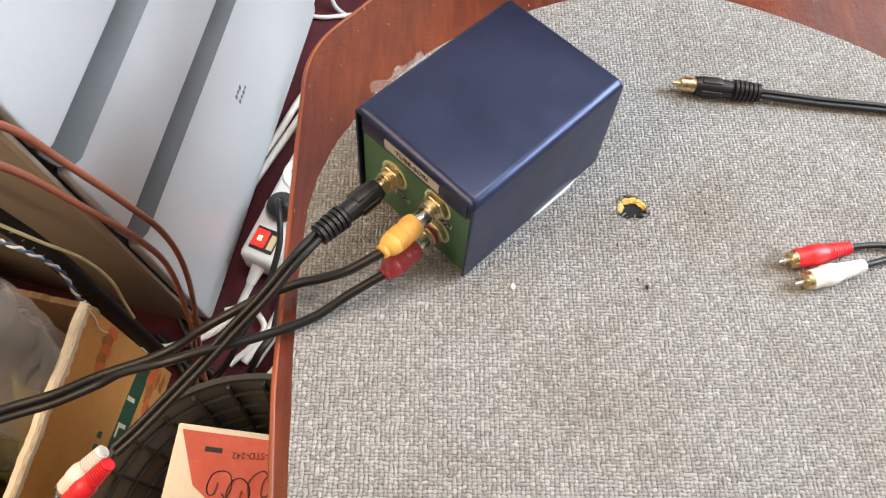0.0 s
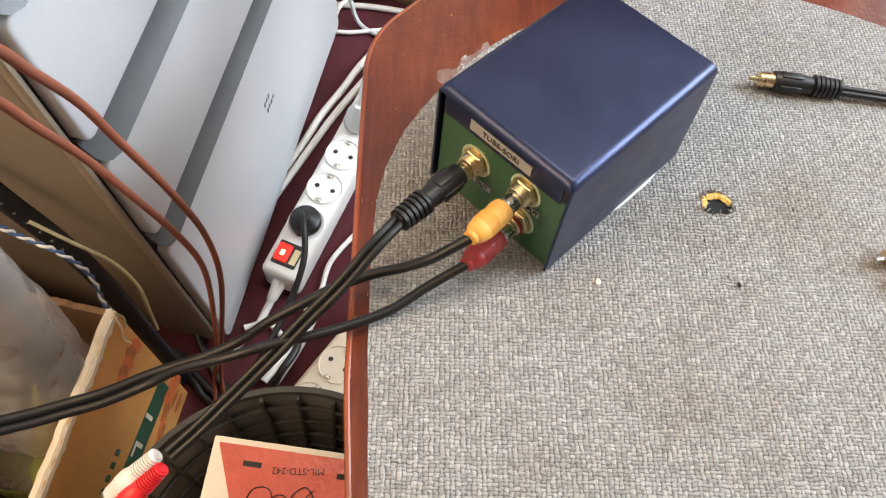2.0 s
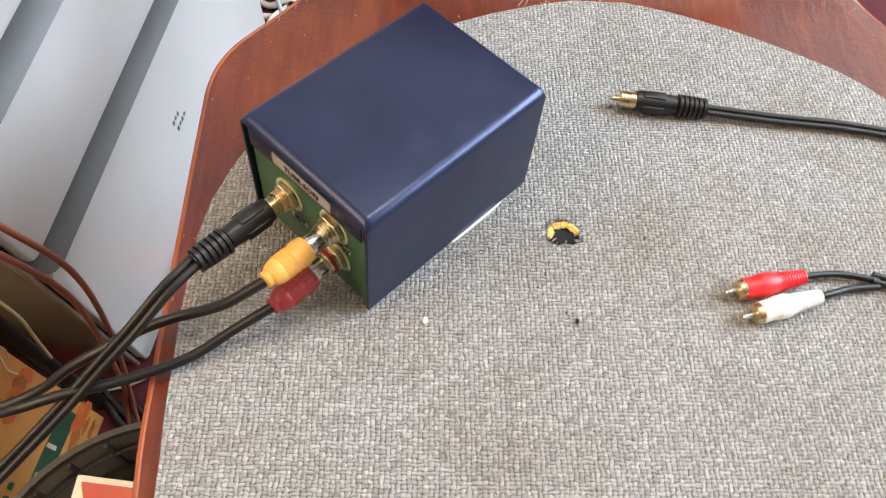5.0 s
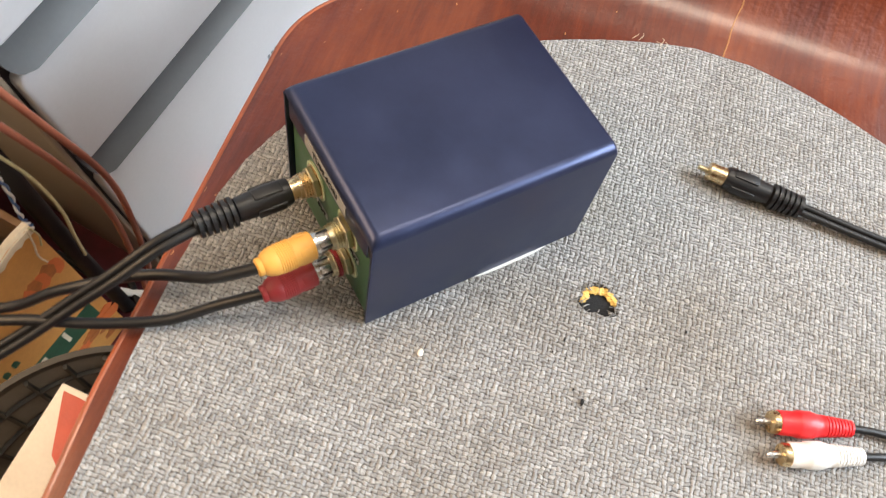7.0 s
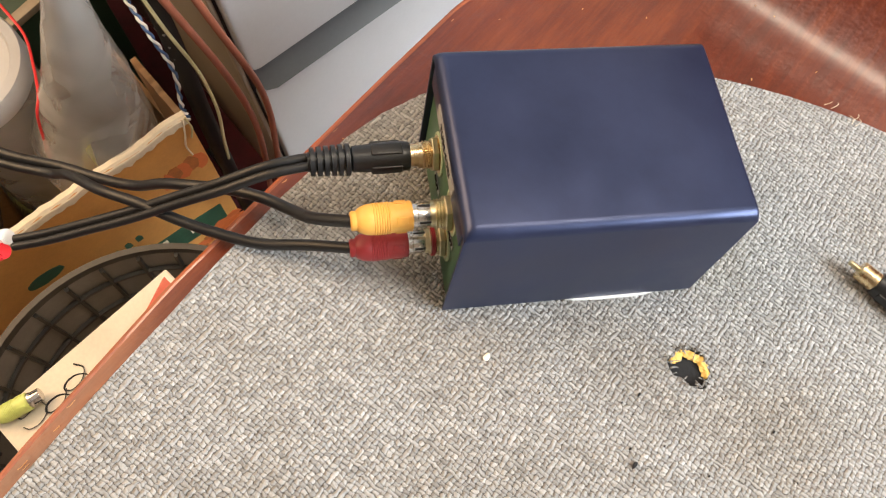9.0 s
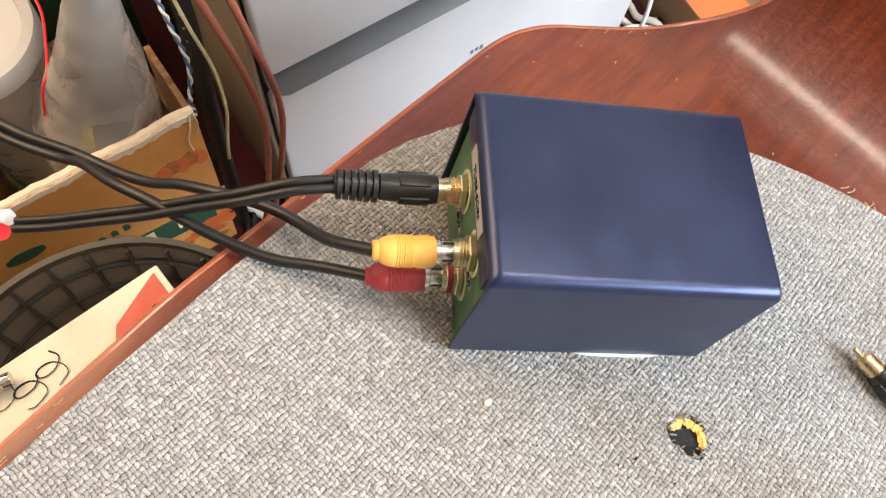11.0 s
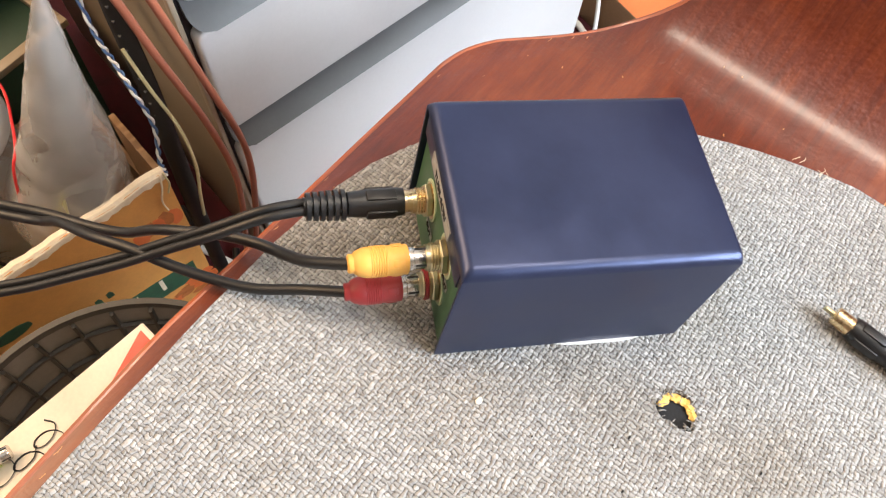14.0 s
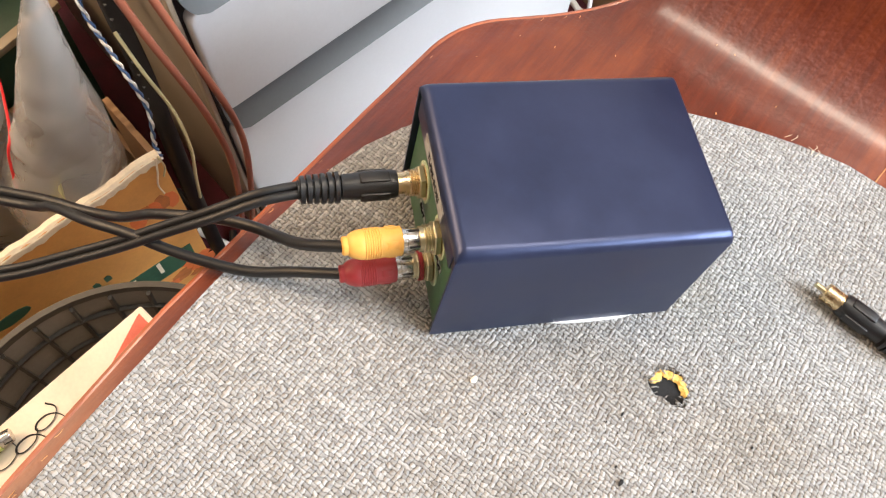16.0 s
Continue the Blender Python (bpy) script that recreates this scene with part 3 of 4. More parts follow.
part("plate", prism(oval, 0.0001, 0.00115), WHITE, disc, m=BOX)

# crumpled clear tape at the edge of the fabric, behind the box
tape = thing("clear_tape", BOX @ pose(0.068, 0.12, 0), "crumpled clear tape stuck to the seat's edge", "tape")
bm = bmesh.new()
grid = [[bm.verts.new((0.048 + 0.042 * a / 16, 0.1145 + 0.008 * b / 6 + 0.002 * math.sin(a * 0.9), 0.0006 + 0.0035 * abs(noise.noise(Vector((a * 0.45, b * 0.6, 3)))) * (1 + b / 6))) for b in range(7)] for a in range(17)]
for a in range(16):
    for b in range(6):
        bm.faces.new((grid[a][b], grid[a + 1][b], grid[a + 1][b + 1], grid[a][b + 1]))
part("film", bm, CLEAR, tape, m=BOX)

# frayed threads at the torn edge and at the seam
fray = bmesh.new()
fr = random.Random(3)
for k in range(46):
    a = fr.uniform(0, 2 * math.pi)
    p = HOLE_AT + Vector((0.0098 * math.cos(a), 0.0078 * math.sin(a), 0.0002))
    q = p + Vector((-0.0042 * math.cos(a) * fr.uniform(-0.5, 1) + fr.uniform(-0.002, 0.002), -0.0036 * math.sin(a) * fr.uniform(-0.5, 1) + fr.uniform(-0.002, 0.002), fr.uniform(-0.0004, 0.0012)))
    tube([p, (p + q) / 2 + Vector((0, 0, fr.uniform(0.0003, 0.0012))), q], fr.uniform(0.00015, 0.0003), 5, 3, fray)
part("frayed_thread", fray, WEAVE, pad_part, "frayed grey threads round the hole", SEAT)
fray = bmesh.new()
for k in range(5):
    p = Vector((MID - fr.uniform(0.028, 0.05), fr.uniform(0.205, 0.209), 0))
    q = p + Vector((fr.uniform(-0.003, 0.006), fr.uniform(0.002, 0.006), fr.uniform(0.0, 0.001)))
    tube([p, (p + q) / 2 + Vector((0.001, 0, 0.0015)), q], 0.00012, 5, 3, fray)
part("loose_thread", fray, TORN, pad_part, "loose pale threads at the seam", SEAT)

# ---- plugs and leads ----


def relief_profile(x0, x1, r0, r1, n):
    """Ribbed strain relief between x0 and x1."""
    out = []
    for k in range(n):
        a, b = x0 + (x1 - x0) * k / n, x0 + (x1 - x0) * (k + 0.62) / n
        c = x0 + (x1 - x0) * (k + 1) / n
        r = r0 + (r1 - r0) * k / n
        out += [(a, r), (b, r), (b, r * 0.68), (c, r * 0.68)]
    return out


def seat_point(x, y, z):
    return BOX @ Vector((x, y, z))


def plug(parent, name, tip, tail, kind, material, label, length=1.0):
    """A phono plug, from its tip to its tail; its parts are its own."""
    m = towards(tip, tail, BOX.col[2].xyz)
    if kind == "black":
        body = part(name, lathe([(0.0052, 0.0043), (0.0054, 0.0054), (0.0075, 0.0058), (0.0135, 0.0059), (0.024, 0.0053), (0.0275, 0.005), (0.0278, 0.004)] + relief_profile(0.0285, 0.0445, 0.0063, 0.0054, 6), 28), material, parent, label, m)
        for side in (0, 90, 180, 270):
            part("grip", box_bm(0.0085, -0.0024, 0.0050, 0.0205, 0.0024, 0.0063, 0.0007), material, body, "", m @ pose(0, 0, 0, side))
        part("ferrule", lathe([(-0.0032, 0.0018), (-0.0032, 0.004), (-0.0028, 0.0044), (0.0056, 0.0044), (0.0056, 0.003)], 24), GOLD, body, "gold-plated ferrule", m)
        part("pin", lathe([(-0.0085, 0.0006), (-0.0078, 0.0013), (0.001, 0.0013)], 14), BRASS, body, "tarnished centre pin", m)
    elif kind == "screw":
        ribs = [q for k in range(7) for q in ((0.0146 + k * 0.0009, 0.0057), (0.0149 + k * 0.0009, 0.006), (0.0152 + k * 0.0009, 0.006), (0.01545 + k * 0.0009, 0.0057))]
        body = part(name, lathe([(0.0065, 0.0036), (0.0065, 0.0053), (0.0069, 0.0057), (0.0138, 0.0057)] + ribs + [(0.0212, 0.0058), (0.0232, 0.0056), (0.0252, 0.0049), (0.0264, 0.0041), (0.0268, 0.0036), (0.0284, 0.0036), (0.0288, 0.0033), (0.029, 0.0026)], 28), material, parent, label, m)
        for side in (45, 135, 225, 315):
            part("grip", box_bm(0.0085, -0.0016, 0.0052, 0.0128, 0.0016, 0.006, 0.0004), material, body, "", m @ pose(0, 0, 0, side))
        shell = lathe([(-0.001, 0.0042), (-0.0005, 0.0044), (0.0045, 0.0044), (0.0048, 0.0047), (0.0066, 0.0047), (0.0066, 0.003)], 24)
        ferrule = part("ferrule", shell, STEEL, body, "nickel-plated slotted ferrule", m)
        # Slots are black bars laid on for their shade.
        for side in (20, 110, 200, 290):
            part("slot", box_bm(-0.0008, -0.0005, 0.004, 0.0042, 0.0005, 0.00448), GAPDARK, ferrule, "black bar for shade in the slot", m @ pose(0, 0, 0, side))
    else:
        body = part(name, lathe([(0.0092, 0.0040), (0.0094, 0.0050), (0.011, 0.0052), (0.0165, 0.0052), (0.0172, 0.0056), (0.0182, 0.0058), (0.0235, 0.0058), (0.0245, 0.0055), (0.0262, 0.0049), (0.0285, 0.0046)] + relief_profile(0.0287, 0.0425, 0.0047, 0.0034, 9), 26), material, parent, label, m)
        part("collar", lathe([(0.0062, 0.0036), (0.0064, 0.0044), (0.0072, 0.0048), (0.0095, 0.0048), (0.0095, 0.003)], 26), GOLD, body, "gold-plated collar", m)
        part("pin", lathe([(0, 0.0008), (0.0006, 0.0014), (0.0075, 0.0016)], 16), STEEL, body, "gold centre pin", m)
    return body


def beside(gap):
    return lambda way: way.cross(Vector((0, 0, 1))).normalized() * gap


# lead with one black plug in the box and red and white plugs at its far end
by, bz = JACKS["black"]
lead = thing("audio_lead", BOX @ pose(-0.04, by, bz), "black twin audio lead from box to red and white plugs", "cable")
plug(lead, "black_plug", seat_point(-0.0045, by, bz + 0.0002), seat_point(-0.049, by - 0.0012, bz + 0.0012), "black", BLACK, "black ribbed moulded plug")
line = [seat_point(-0.042, by - 0.001, bz + 0.001), seat_point(-0.051, by - 0.0014, bz + 0.0012), (-0.081, -0.006, 0.485), (-0.094, -0.0205, 0.477), (-0.109, -0.033, 0.465), (-0.125, -0.0475, 0.453), (-0.141, -0.062, 0.443), (-0.156, -0.0755, 0.434), (-0.168, -0.0855, 0.428)]
for gap in (-0.0018, 0.0018):
    part("cord", tube(line, 0.0019, 10, 8, offset=beside(gap)), CORD, lead)
plug(lead, "red_plug", (-0.2, -0.112, 0.4005), (-0.168, -0.0885, 0.4265), "phono", RED, "bright red moulded plug")
plug(lead, "white_plug", (-0.203, -0.106, 0.4, ), (-0.171, -0.0825, 0.4275), "phono", WHITE, "white moulded plug")

# lead with yellow and red screw plugs
yy, yz = JACKS["yellow"]
ry, rz = JACKS["red"]
lead = thing("video_lead", BOX @ pose(-0.04, yy, yz), "black lead with yellow and dark red plugs", "cable")
plug(lead, "yellow_plug", seat_point(-0.0065, yy, yz), seat_point(-0.04, yy - 0.0012, yz + 0.0005), "screw", YELLOW, "yellow screw-on plug")
plug(lead, "dark_red_plug", seat_point(-0.0065, ry, rz), seat_point(-0.04, ry - 0.001, rz - 0.0005), "screw", DARKRED, "dark red screw-on plug")
yellow_line = [seat_point(-0.034, yy - 0.001, yz), (-0.056, -0.008, 0.480), (-0.068, -0.0085, 0.470), (-0.083, -0.010, 0.463), (-0.098, -0.015, 0.459), (-0.114, -0.0225, 0.454), (-0.128, -0.028, 0.446), (-0.143, -0.034, 0.433), (-0.160, -0.040, 0.426), (-0.183, -0.047, 0.421), (-0.205, -0.057, 0.420), (-0.23, -0.065, 0.418), (-0.27, -0.082, 0.42), (-0.34, -0.13, 0.40), (-0.40, -0.2, 0.30), (-0.42, -0.26, 0.1), (-0.42, -0.3, FLOOR + 0.004)]
red_line = [seat_point(-0.034, ry - 0.001, rz), (-0.0565, -0.0145, 0.463), (-0.073, -0.025, 0.459), (-0.091, -0.0325, 0.458), (-0.106, -0.0375, 0.458), (-0.124, -0.042, 0.457), (-0.143, -0.047, 0.452), (-0.167, -0.049, 0.437), (-0.183, -0.0525, 0.423), (-0.205, -0.0615, 0.4185), (-0.23, -0.0695, 0.4165), (-0.27, -0.0865, 0.4185), (-0.34, -0.1345, 0.3985), (-0.40, -0.2045, 0.2985), (-0.42, -0.2645, 0.1), (-0.424, -0.3045, FLOOR + 0.004)]
part("cord", tube(yellow_line, 0.0024, 12, 8), CORD, lead)
part("cord", tube(red_line, 0.0023, 12, 8), CORD, lead)

# loose plugs on the seat
lead = thing("loose_audio_lead", BOX @ pose(0.19, -0.006, 0.005), "black twin lead with gold-tipped plug lying on the seat", "cable")
plug(lead, "black_plug", seat_point(0.1855, -0.0025, 0.0062), seat_point(0.2135, -0.0361, 0.0056), "black", BLACK, "black ribbed moulded plug")
line = [seat_point(x, y, z) for x, y, z in ((0.208, -0.0296, 0.0056), (0.2155, -0.0388, 0.005), (0.2385, -0.067, 0.0042), (0.2635, -0.096, 0.0036), (0.283, -0.125, 0.0032), (0.292, -0.155, 0.003), (0.285, -0.185, 0.0028), (0.262, -0.212, 0.003), (0.235, -0.222, 0.003), (0.212, -0.205, 0.003), (0.196, -0.172, 0.0032), (0.186, -0.154, 0.0036))]
for gap in (-0.0017, 0.0017):
    part("cord", tube(line, 0.0017, 10, 8, offset=beside(gap)), CORD, lead)
plug(lead, "red_plug", seat_point(0.1245, -0.1085, 0.0056), seat_point(0.170, -0.1355, 0.0042), "phono", RED, "bright red moulded plug")
plug(lead, "white_plug", seat_point(0.1195, -0.1215, 0.0056), seat_point(0.1655, -0.1455, 0.0042), "phono", WHITE, "white moulded plug")
part("cord", tube([seat_point(x, y, z) for x, y, z in ((0.1575, -0.1282, 0.0044), (0.1665, -0.1335, 0.004), (0.177, -0.1425, 0.0032), (0.187, -0.1565, 0.0032))], 0.0017), CORD, lead)
part("cord", tube([seat_point(x, y, z) for x, y, z in ((0.1525, -0.1387, 0.0044), (0.1625, -0.144, 0.004), (0.173, -0.1495, 0.0032), (0.184, -0.1585, 0.0032))], 0.0017), CORD, lead)


def crumb(name, x, y, size, material, label):
    bm = bmesh.new()
    bmesh.ops.create_icosphere(bm, subdivisions=1, radius=size)
    for v in bm.verts:
        v.co *= 1 + 0.35 * noise.noise(v.co * 900 + Vector((x, y, 0)) * 1000)
    bm.transform(BOX @ pose(x, y, size * 0.45, 0, 0, 40) @ Matrix.Diagonal((1.5, 0.8, 0.6, 1)))
    ob = tagged(mesh_object(name, bm, material), label, "crumb", "crumbs on the seat")
    return ob


HOLE_X, HOLE_Y = 0.0965, -0.033
crumb("crumb", 0.015, -0.021, 0.0016, CREAM, "pale crumb on the woven seat")
for x, y, s in ((0.0652, -0.069, 0.0012), (0.0648, -0.0628, 0.0006), (0.0735, -0.0425, 0.0007), (0.125, -0.063, 0.0006), (0.0935, -0.0765, 0.0005)):
    crumb("speck", x, y, s, CHAR, "black speck of char on the woven seat")
cr = random.Random(17)
for k in range(30):
    crumb("speck", HOLE_X + cr.gauss(0, 0.035), HOLE_Y - abs(cr.gauss(0.012, 0.03)), cr.uniform(0.0002, 0.00045), CHAR, "tiny dark speck on the woven seat")

# ---- the drawer cabinet ----
FRONT = towards((-0.2488, 0.1139, FLOOR), (-0.2488 + math.cos(radians(77.5)), 0.1139 + math.sin(radians(77.5)), FLOOR + 0.041), (-0.0214, -0.0371, 1))
# along x: the front from its near edge; y goes into the cabinet
CW, CD, CH = 0.43, 0.40, 0.78
cabinet = thing("drawer_cabinet", FRONT, "pale grey plastic drawer cabinet with slate grey grips", "cabinet")
part("body", box_bm(-0.003, 0.0125, 0.0, CW + 0.003, CD, CH, 0.003), BEIGE, cabinet, "beige cabinet side and back", FRONT)
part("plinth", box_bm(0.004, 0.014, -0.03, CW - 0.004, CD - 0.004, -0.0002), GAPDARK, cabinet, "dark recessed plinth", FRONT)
part("frame_edge", box_bm(-0.0035, 0.0045, 0.0, 0.0005, 0.0122, CH, 0.0012), BEIGE, cabinet, "beige front edge", FRONT)
# Black slab gives the gaps round the drawers their shade.
part("seam", box_bm(0.0012, 0.006, 0.004, CW - 0.001, 0.0124, CH - 0.004), GAPDARK, cabinet, "black slab for shade in the drawer gaps", FRONT)
part("top", box_bm(-0.006, 0.0, CH, CW + 0.006, CD, CH + 0.02, 0.006), DRAWER, cabinet, "", FRONT)
GRIPS = [0.2585, 0.399, 0.54, 0.681]
SCOOP = 0.03


def grip_bm(z):
    """A hollow pull: deep under the drawer above, curving out to a lip with rounded lower corners."""
    w0, w1, r = 0.003, CW - 0.0035, 0.013
    bm, rows, n = bmesh.new(), [], 12
    for k in range(n + 1):
        f = k / n
        h = SCOOP * (1 - f)
        cut = r - math.sqrt(max(0.0, r * r - (r - h) ** 2)) if h < r else 0.0
        y = 0.0048 - 0.0135 * f ** 1.7
        rows.append([bm.verts.new((w0 + cut + (w1 - w0 - 2 * cut) * c, y, z + h)) for c in (0, 0.02, 0.25, 0.5, 0.75, 0.98, 1)])
    for a, b in zip(rows[:-1], rows[1:]):
        for k in range(len(a) - 1):
            bm.faces.new((a[k], a[k + 1], b[k + 1], b[k]))
    ext = bmesh.ops.extrude_face_region(bm, geom=bm.faces[:])
    for v in ext["geom"]:
        if isinstance(v, bmesh.types.BMVert):
            v.co.y = max(v.co.y + 0.003, 0.0052)
    return bm


def drawer_bm(z0, z1):
    """A drawer front with rounded corners and a soft front edge."""
    w0, w1, r = 0.0028, CW - 0.003, 0.009
    bm, loops = bmesh.new(), []
    for y, inset in ((0.0058, 0.0), (-0.0022, 0.0), (-0.0034, 0.0004), (-0.0042, 0.0014), (-0.0045, 0.003)):
        loop = []
        for cx, cz, a0 in ((w1 - r, z1 - r, 0), (w0 + r, z1 - r, 90), (w0 + r, z0 + r, 180), (w1 - r, z0 + r, 270)):
            for k in range(6):
                a = radians(a0 + 18 * k)
                loop.append(bm.verts.new((cx + (r - inset) * math.cos(a), y, cz + (r - inset) * math.sin(a))))
        loops.append(loop)
    for a, b in zip(loops[:-1], loops[1:]):
        for k in range(len(a)):
            bm.faces.new((a[k], a[(k + 1) % len(a)], b[(k + 1) % len(a)], b[k]))
    bm.faces.new(loops[0])
    bm.faces.new(loops[-1])
    return bm


low = 0.006
for z in GRIPS + [CH - 0.004]:
    drawer = part("drawer", drawer_bm(low, z - 0.0008), DRAWER, cabinet, "pale grey drawer front", FRONT)
    if z < CH - 0.01:
        part("grip", grip_bm(z), HANDLE, drawer, "slate grey hollow pull", FRONT)
    low = z + SCOOP - 0.002
# unreadable print on the lowest drawer
for z, n in ((0.168, 3), (0.154, 4)):
    for k in range(n):
        x = 0.2 + 0.0055 * k + 0.003 * (n - 3)
        part("print", box_bm(x, -0.0048, z - 0.006 + 0.0015 * (k % 2), x + 0.0034, -0.0044, z), HANDLE, cabinet, "small unreadable print bar", FRONT, False)

# ---- the carton with a plastic bag ----
C0, C1 = Vector((-0.2815, 0.056, 0.206)), Vector((-0.321, -0.14, 0.206))
CARTON = towards((C0.x, C0.y, FLOOR), (C1.x, C1.y, FLOOR))
CLEN, CHIGH, CDEEP = 0.30, 0.206 - FLOOR, 0.195
carton = thing("carton", CARTON, "worn open carton printed orange and green", "box")
# along x: the front from its far corner to the near; y grows outwards


def rough_panel(x0, y0, x1, y1, z1, seed):
    """A card panel with an uneven, worn top edge."""
    bm = bmesh.new()
    long_x = (x1 - x0) > (y1 - y0)
    n = 40
    rows = []
    for k in range(n + 1):
        f = k / n
        z = z1 + 0.004 * noise.noise(Vector((f * 9, seed, 0))) + 0.0016 * noise.noise(Vector((f * 40, seed, 5)))
        a, b = ((x0 + (x1 - x0) * f, y0), (x0 + (x1 - x0) * f, y1)) if long_x else ((x0, y0 + (y1 - y0) * f), (x1, y0 + (y1 - y0) * f))
        rows.append([bm.verts.new((*a, 0)), bm.verts.new((*b, 0)), bm.verts.new((*b, z)), bm.verts.new((*a, z))])
    for a, b in zip(rows[:-1], rows[1:]):
        for k in range(4):
            bm.faces.new((a[k], a[(k + 1) % 4], b[(k + 1) % 4], b[k]))
    bm.faces.new(rows[0])
    bm.faces.new(rows[-1])
    return bm


front = part("front_panel", rough_panel(0, -0.006, CLEN, 0, CHIGH, 1), CARD, carton, "orange printed front", CARTON)
part("back_panel", rough_panel(0, -CDEEP, CLEN, -CDEEP + 0.005, CHIGH - 0.11, 2), KRAFT, carton, "", CARTON)
part("end_panel", rough_panel(0, -0.07, 0.005, -0.006, CHIGH, 3), KRAFT, carton, "", CARTON)
part("end_panel", rough_panel(CLEN - 0.005, -CDEEP + 0.005, CLEN, -0.006, CHIGH, 4), KRAFT, carton, "", CARTON)
part("end_panel", rough_panel(0, -CDEEP + 0.005, 0.005, -0.07, CHIGH - 0.1, 7), KRAFT, carton, "", CARTON)
part("bottom", box_bm(0.005, -CDEEP + 0.005, 0, CLEN - 0.005, -0.006, 0.005), KRAFT, carton, "", CARTON)
# the torn white rim of the front panel
rim = bmesh.new()
rows = []
for k in range(61):
    f = k / 60
    z = CHIGH + 0.004 * noise.noise(Vector((f * 9, 1, 0))) + 0.0016 * noise.noise(Vector((f * 40, 1, 5)))
    w = 0.0012 + 0.0016 * abs(noise.noise(Vector((f * 30, 8, 2))))
    rows.append([rim.verts.new(q) for q in ((CLEN * f, -0.0068 - w * 0.5, z - 0.004), (CLEN * f, -0.0065, z + 0.0012), (CLEN * f, -0.002, z + 0.0016), (CLEN * f, 0.0009, z - 0.001), (CLEN * f, 0.0007, z - 0.004 - 3 * w), (CLEN * f, -0.001, z - 0.006 - 2 * w))])
for a, b in zip(rows[:-1], rows[1:]):
    for k in range(6):
        rim.faces.new((a[k], a[(k + 1) % 6], b[(k + 1) % 6], b[k]))
part("torn_rim", rim, TORN, carton, "torn white corrugated rim", CARTON)


def on_front(x, z):
    return CARTON @ pose(x, 0, z, 90, 0, 180)


def print_shape(outline, proud, material, name, label=""):
    bm = prism([(-x, z) for x, z in outline], 0.0, proud)
    part(name, bm, material, front, label, CARTON @ Matrix(((-1, 0, 0, 0), (0, 0, 1, 0), (0, 1, 0, 0), (0, 0, 0, 1))), False)


print_shape([(0.012, 0.10), (0.05, 0.106), (0.12, 0.112), (0.2, 0.115), (0.29, 0.117), (0.29, 0.084), (0.2, 0.082), (0.12, 0.078), (0.05, 0.07), (0.012, 0.066)], 0.0004, LEAF, "green_band", "dark green printed band")
br = random.Random(12)
for k in range(9):
    x = 0.045 + k * 0.026
    print_shape([(x, 0.083), (x + 0.004, 0.083), (x + 0.004, 0.104), (x, 0.104)], 0.0008, TORN, "pale_bar", "pale unreadable print")
    if k % 2:
        print_shape([(x + 0.004, 0.1), (x + 0.014, 0.1), (x + 0.014, 0.104), (x + 0.004, 0.104)], 0.0008, TORN, "pale_bar")
for k in range(7):
    x = 0.085 + k * 0.011
    print_shape([(x, 0.134), (x + 0.006, 0.134), (x + 0.006, 0.143), (x + 0.002, 0.144), (x, 0.14)], 0.0006, LEAF, "dark_print", "dark unreadable print")
for k in range(16):
    x, z, s = br.uniform(0.006, 0.085), br.uniform(0.02, 0.062), br.uniform(0.006, 0.015)
    print_shape(ragged(x, z, s, s * 0.6, 12, 0.3, 50 + k), 0.0003 + 0.00004 * k, BROWN if k % 3 else ORANGE, "fruit_print", "printed brown fruit")
for k in range(5):
    x, z = 0.008 + k * 0.008, 0.19 + 0.004 * (k % 2)
    print_shape(ragged(x, z, 0.007, 0.012, 14, 0.15, 80 + k), 0.0003 + 0.00005 * k, BROWN if k % 2 else ORANGE, "fruit_print")
# The hand hole's shade is a dark oval laid on the solid panel.
print_shape(ragged(0.163, 0.178, 0.016, 0.0085, 26, 0.05, 33), 0.0005, LEAF, "hand_hole", "dark oval painted for shade in the hand hole")
# frayed string at the corner
part("string", tube([CARTON @ Vector(q) for q in ((0.004, 0.001, CHIGH + 0.002), (0.008, 0.004, CHIGH - 0.012), (0.012, 0.003, CHIGH - 0.03), (0.011, 0.004, CHIGH - 0.045))], 0.0008, 6), TORN, carton, "frayed pale string")
part("string", tube([CARTON @ Vector(q) for q in ((0.002, 0.001, CHIGH + 0.002), (0.001, 0.004, CHIGH - 0.01), (0.005, 0.004, CHIGH - 0.022))], 0.0008, 6), OLIVE, carton, "frayed pale string")


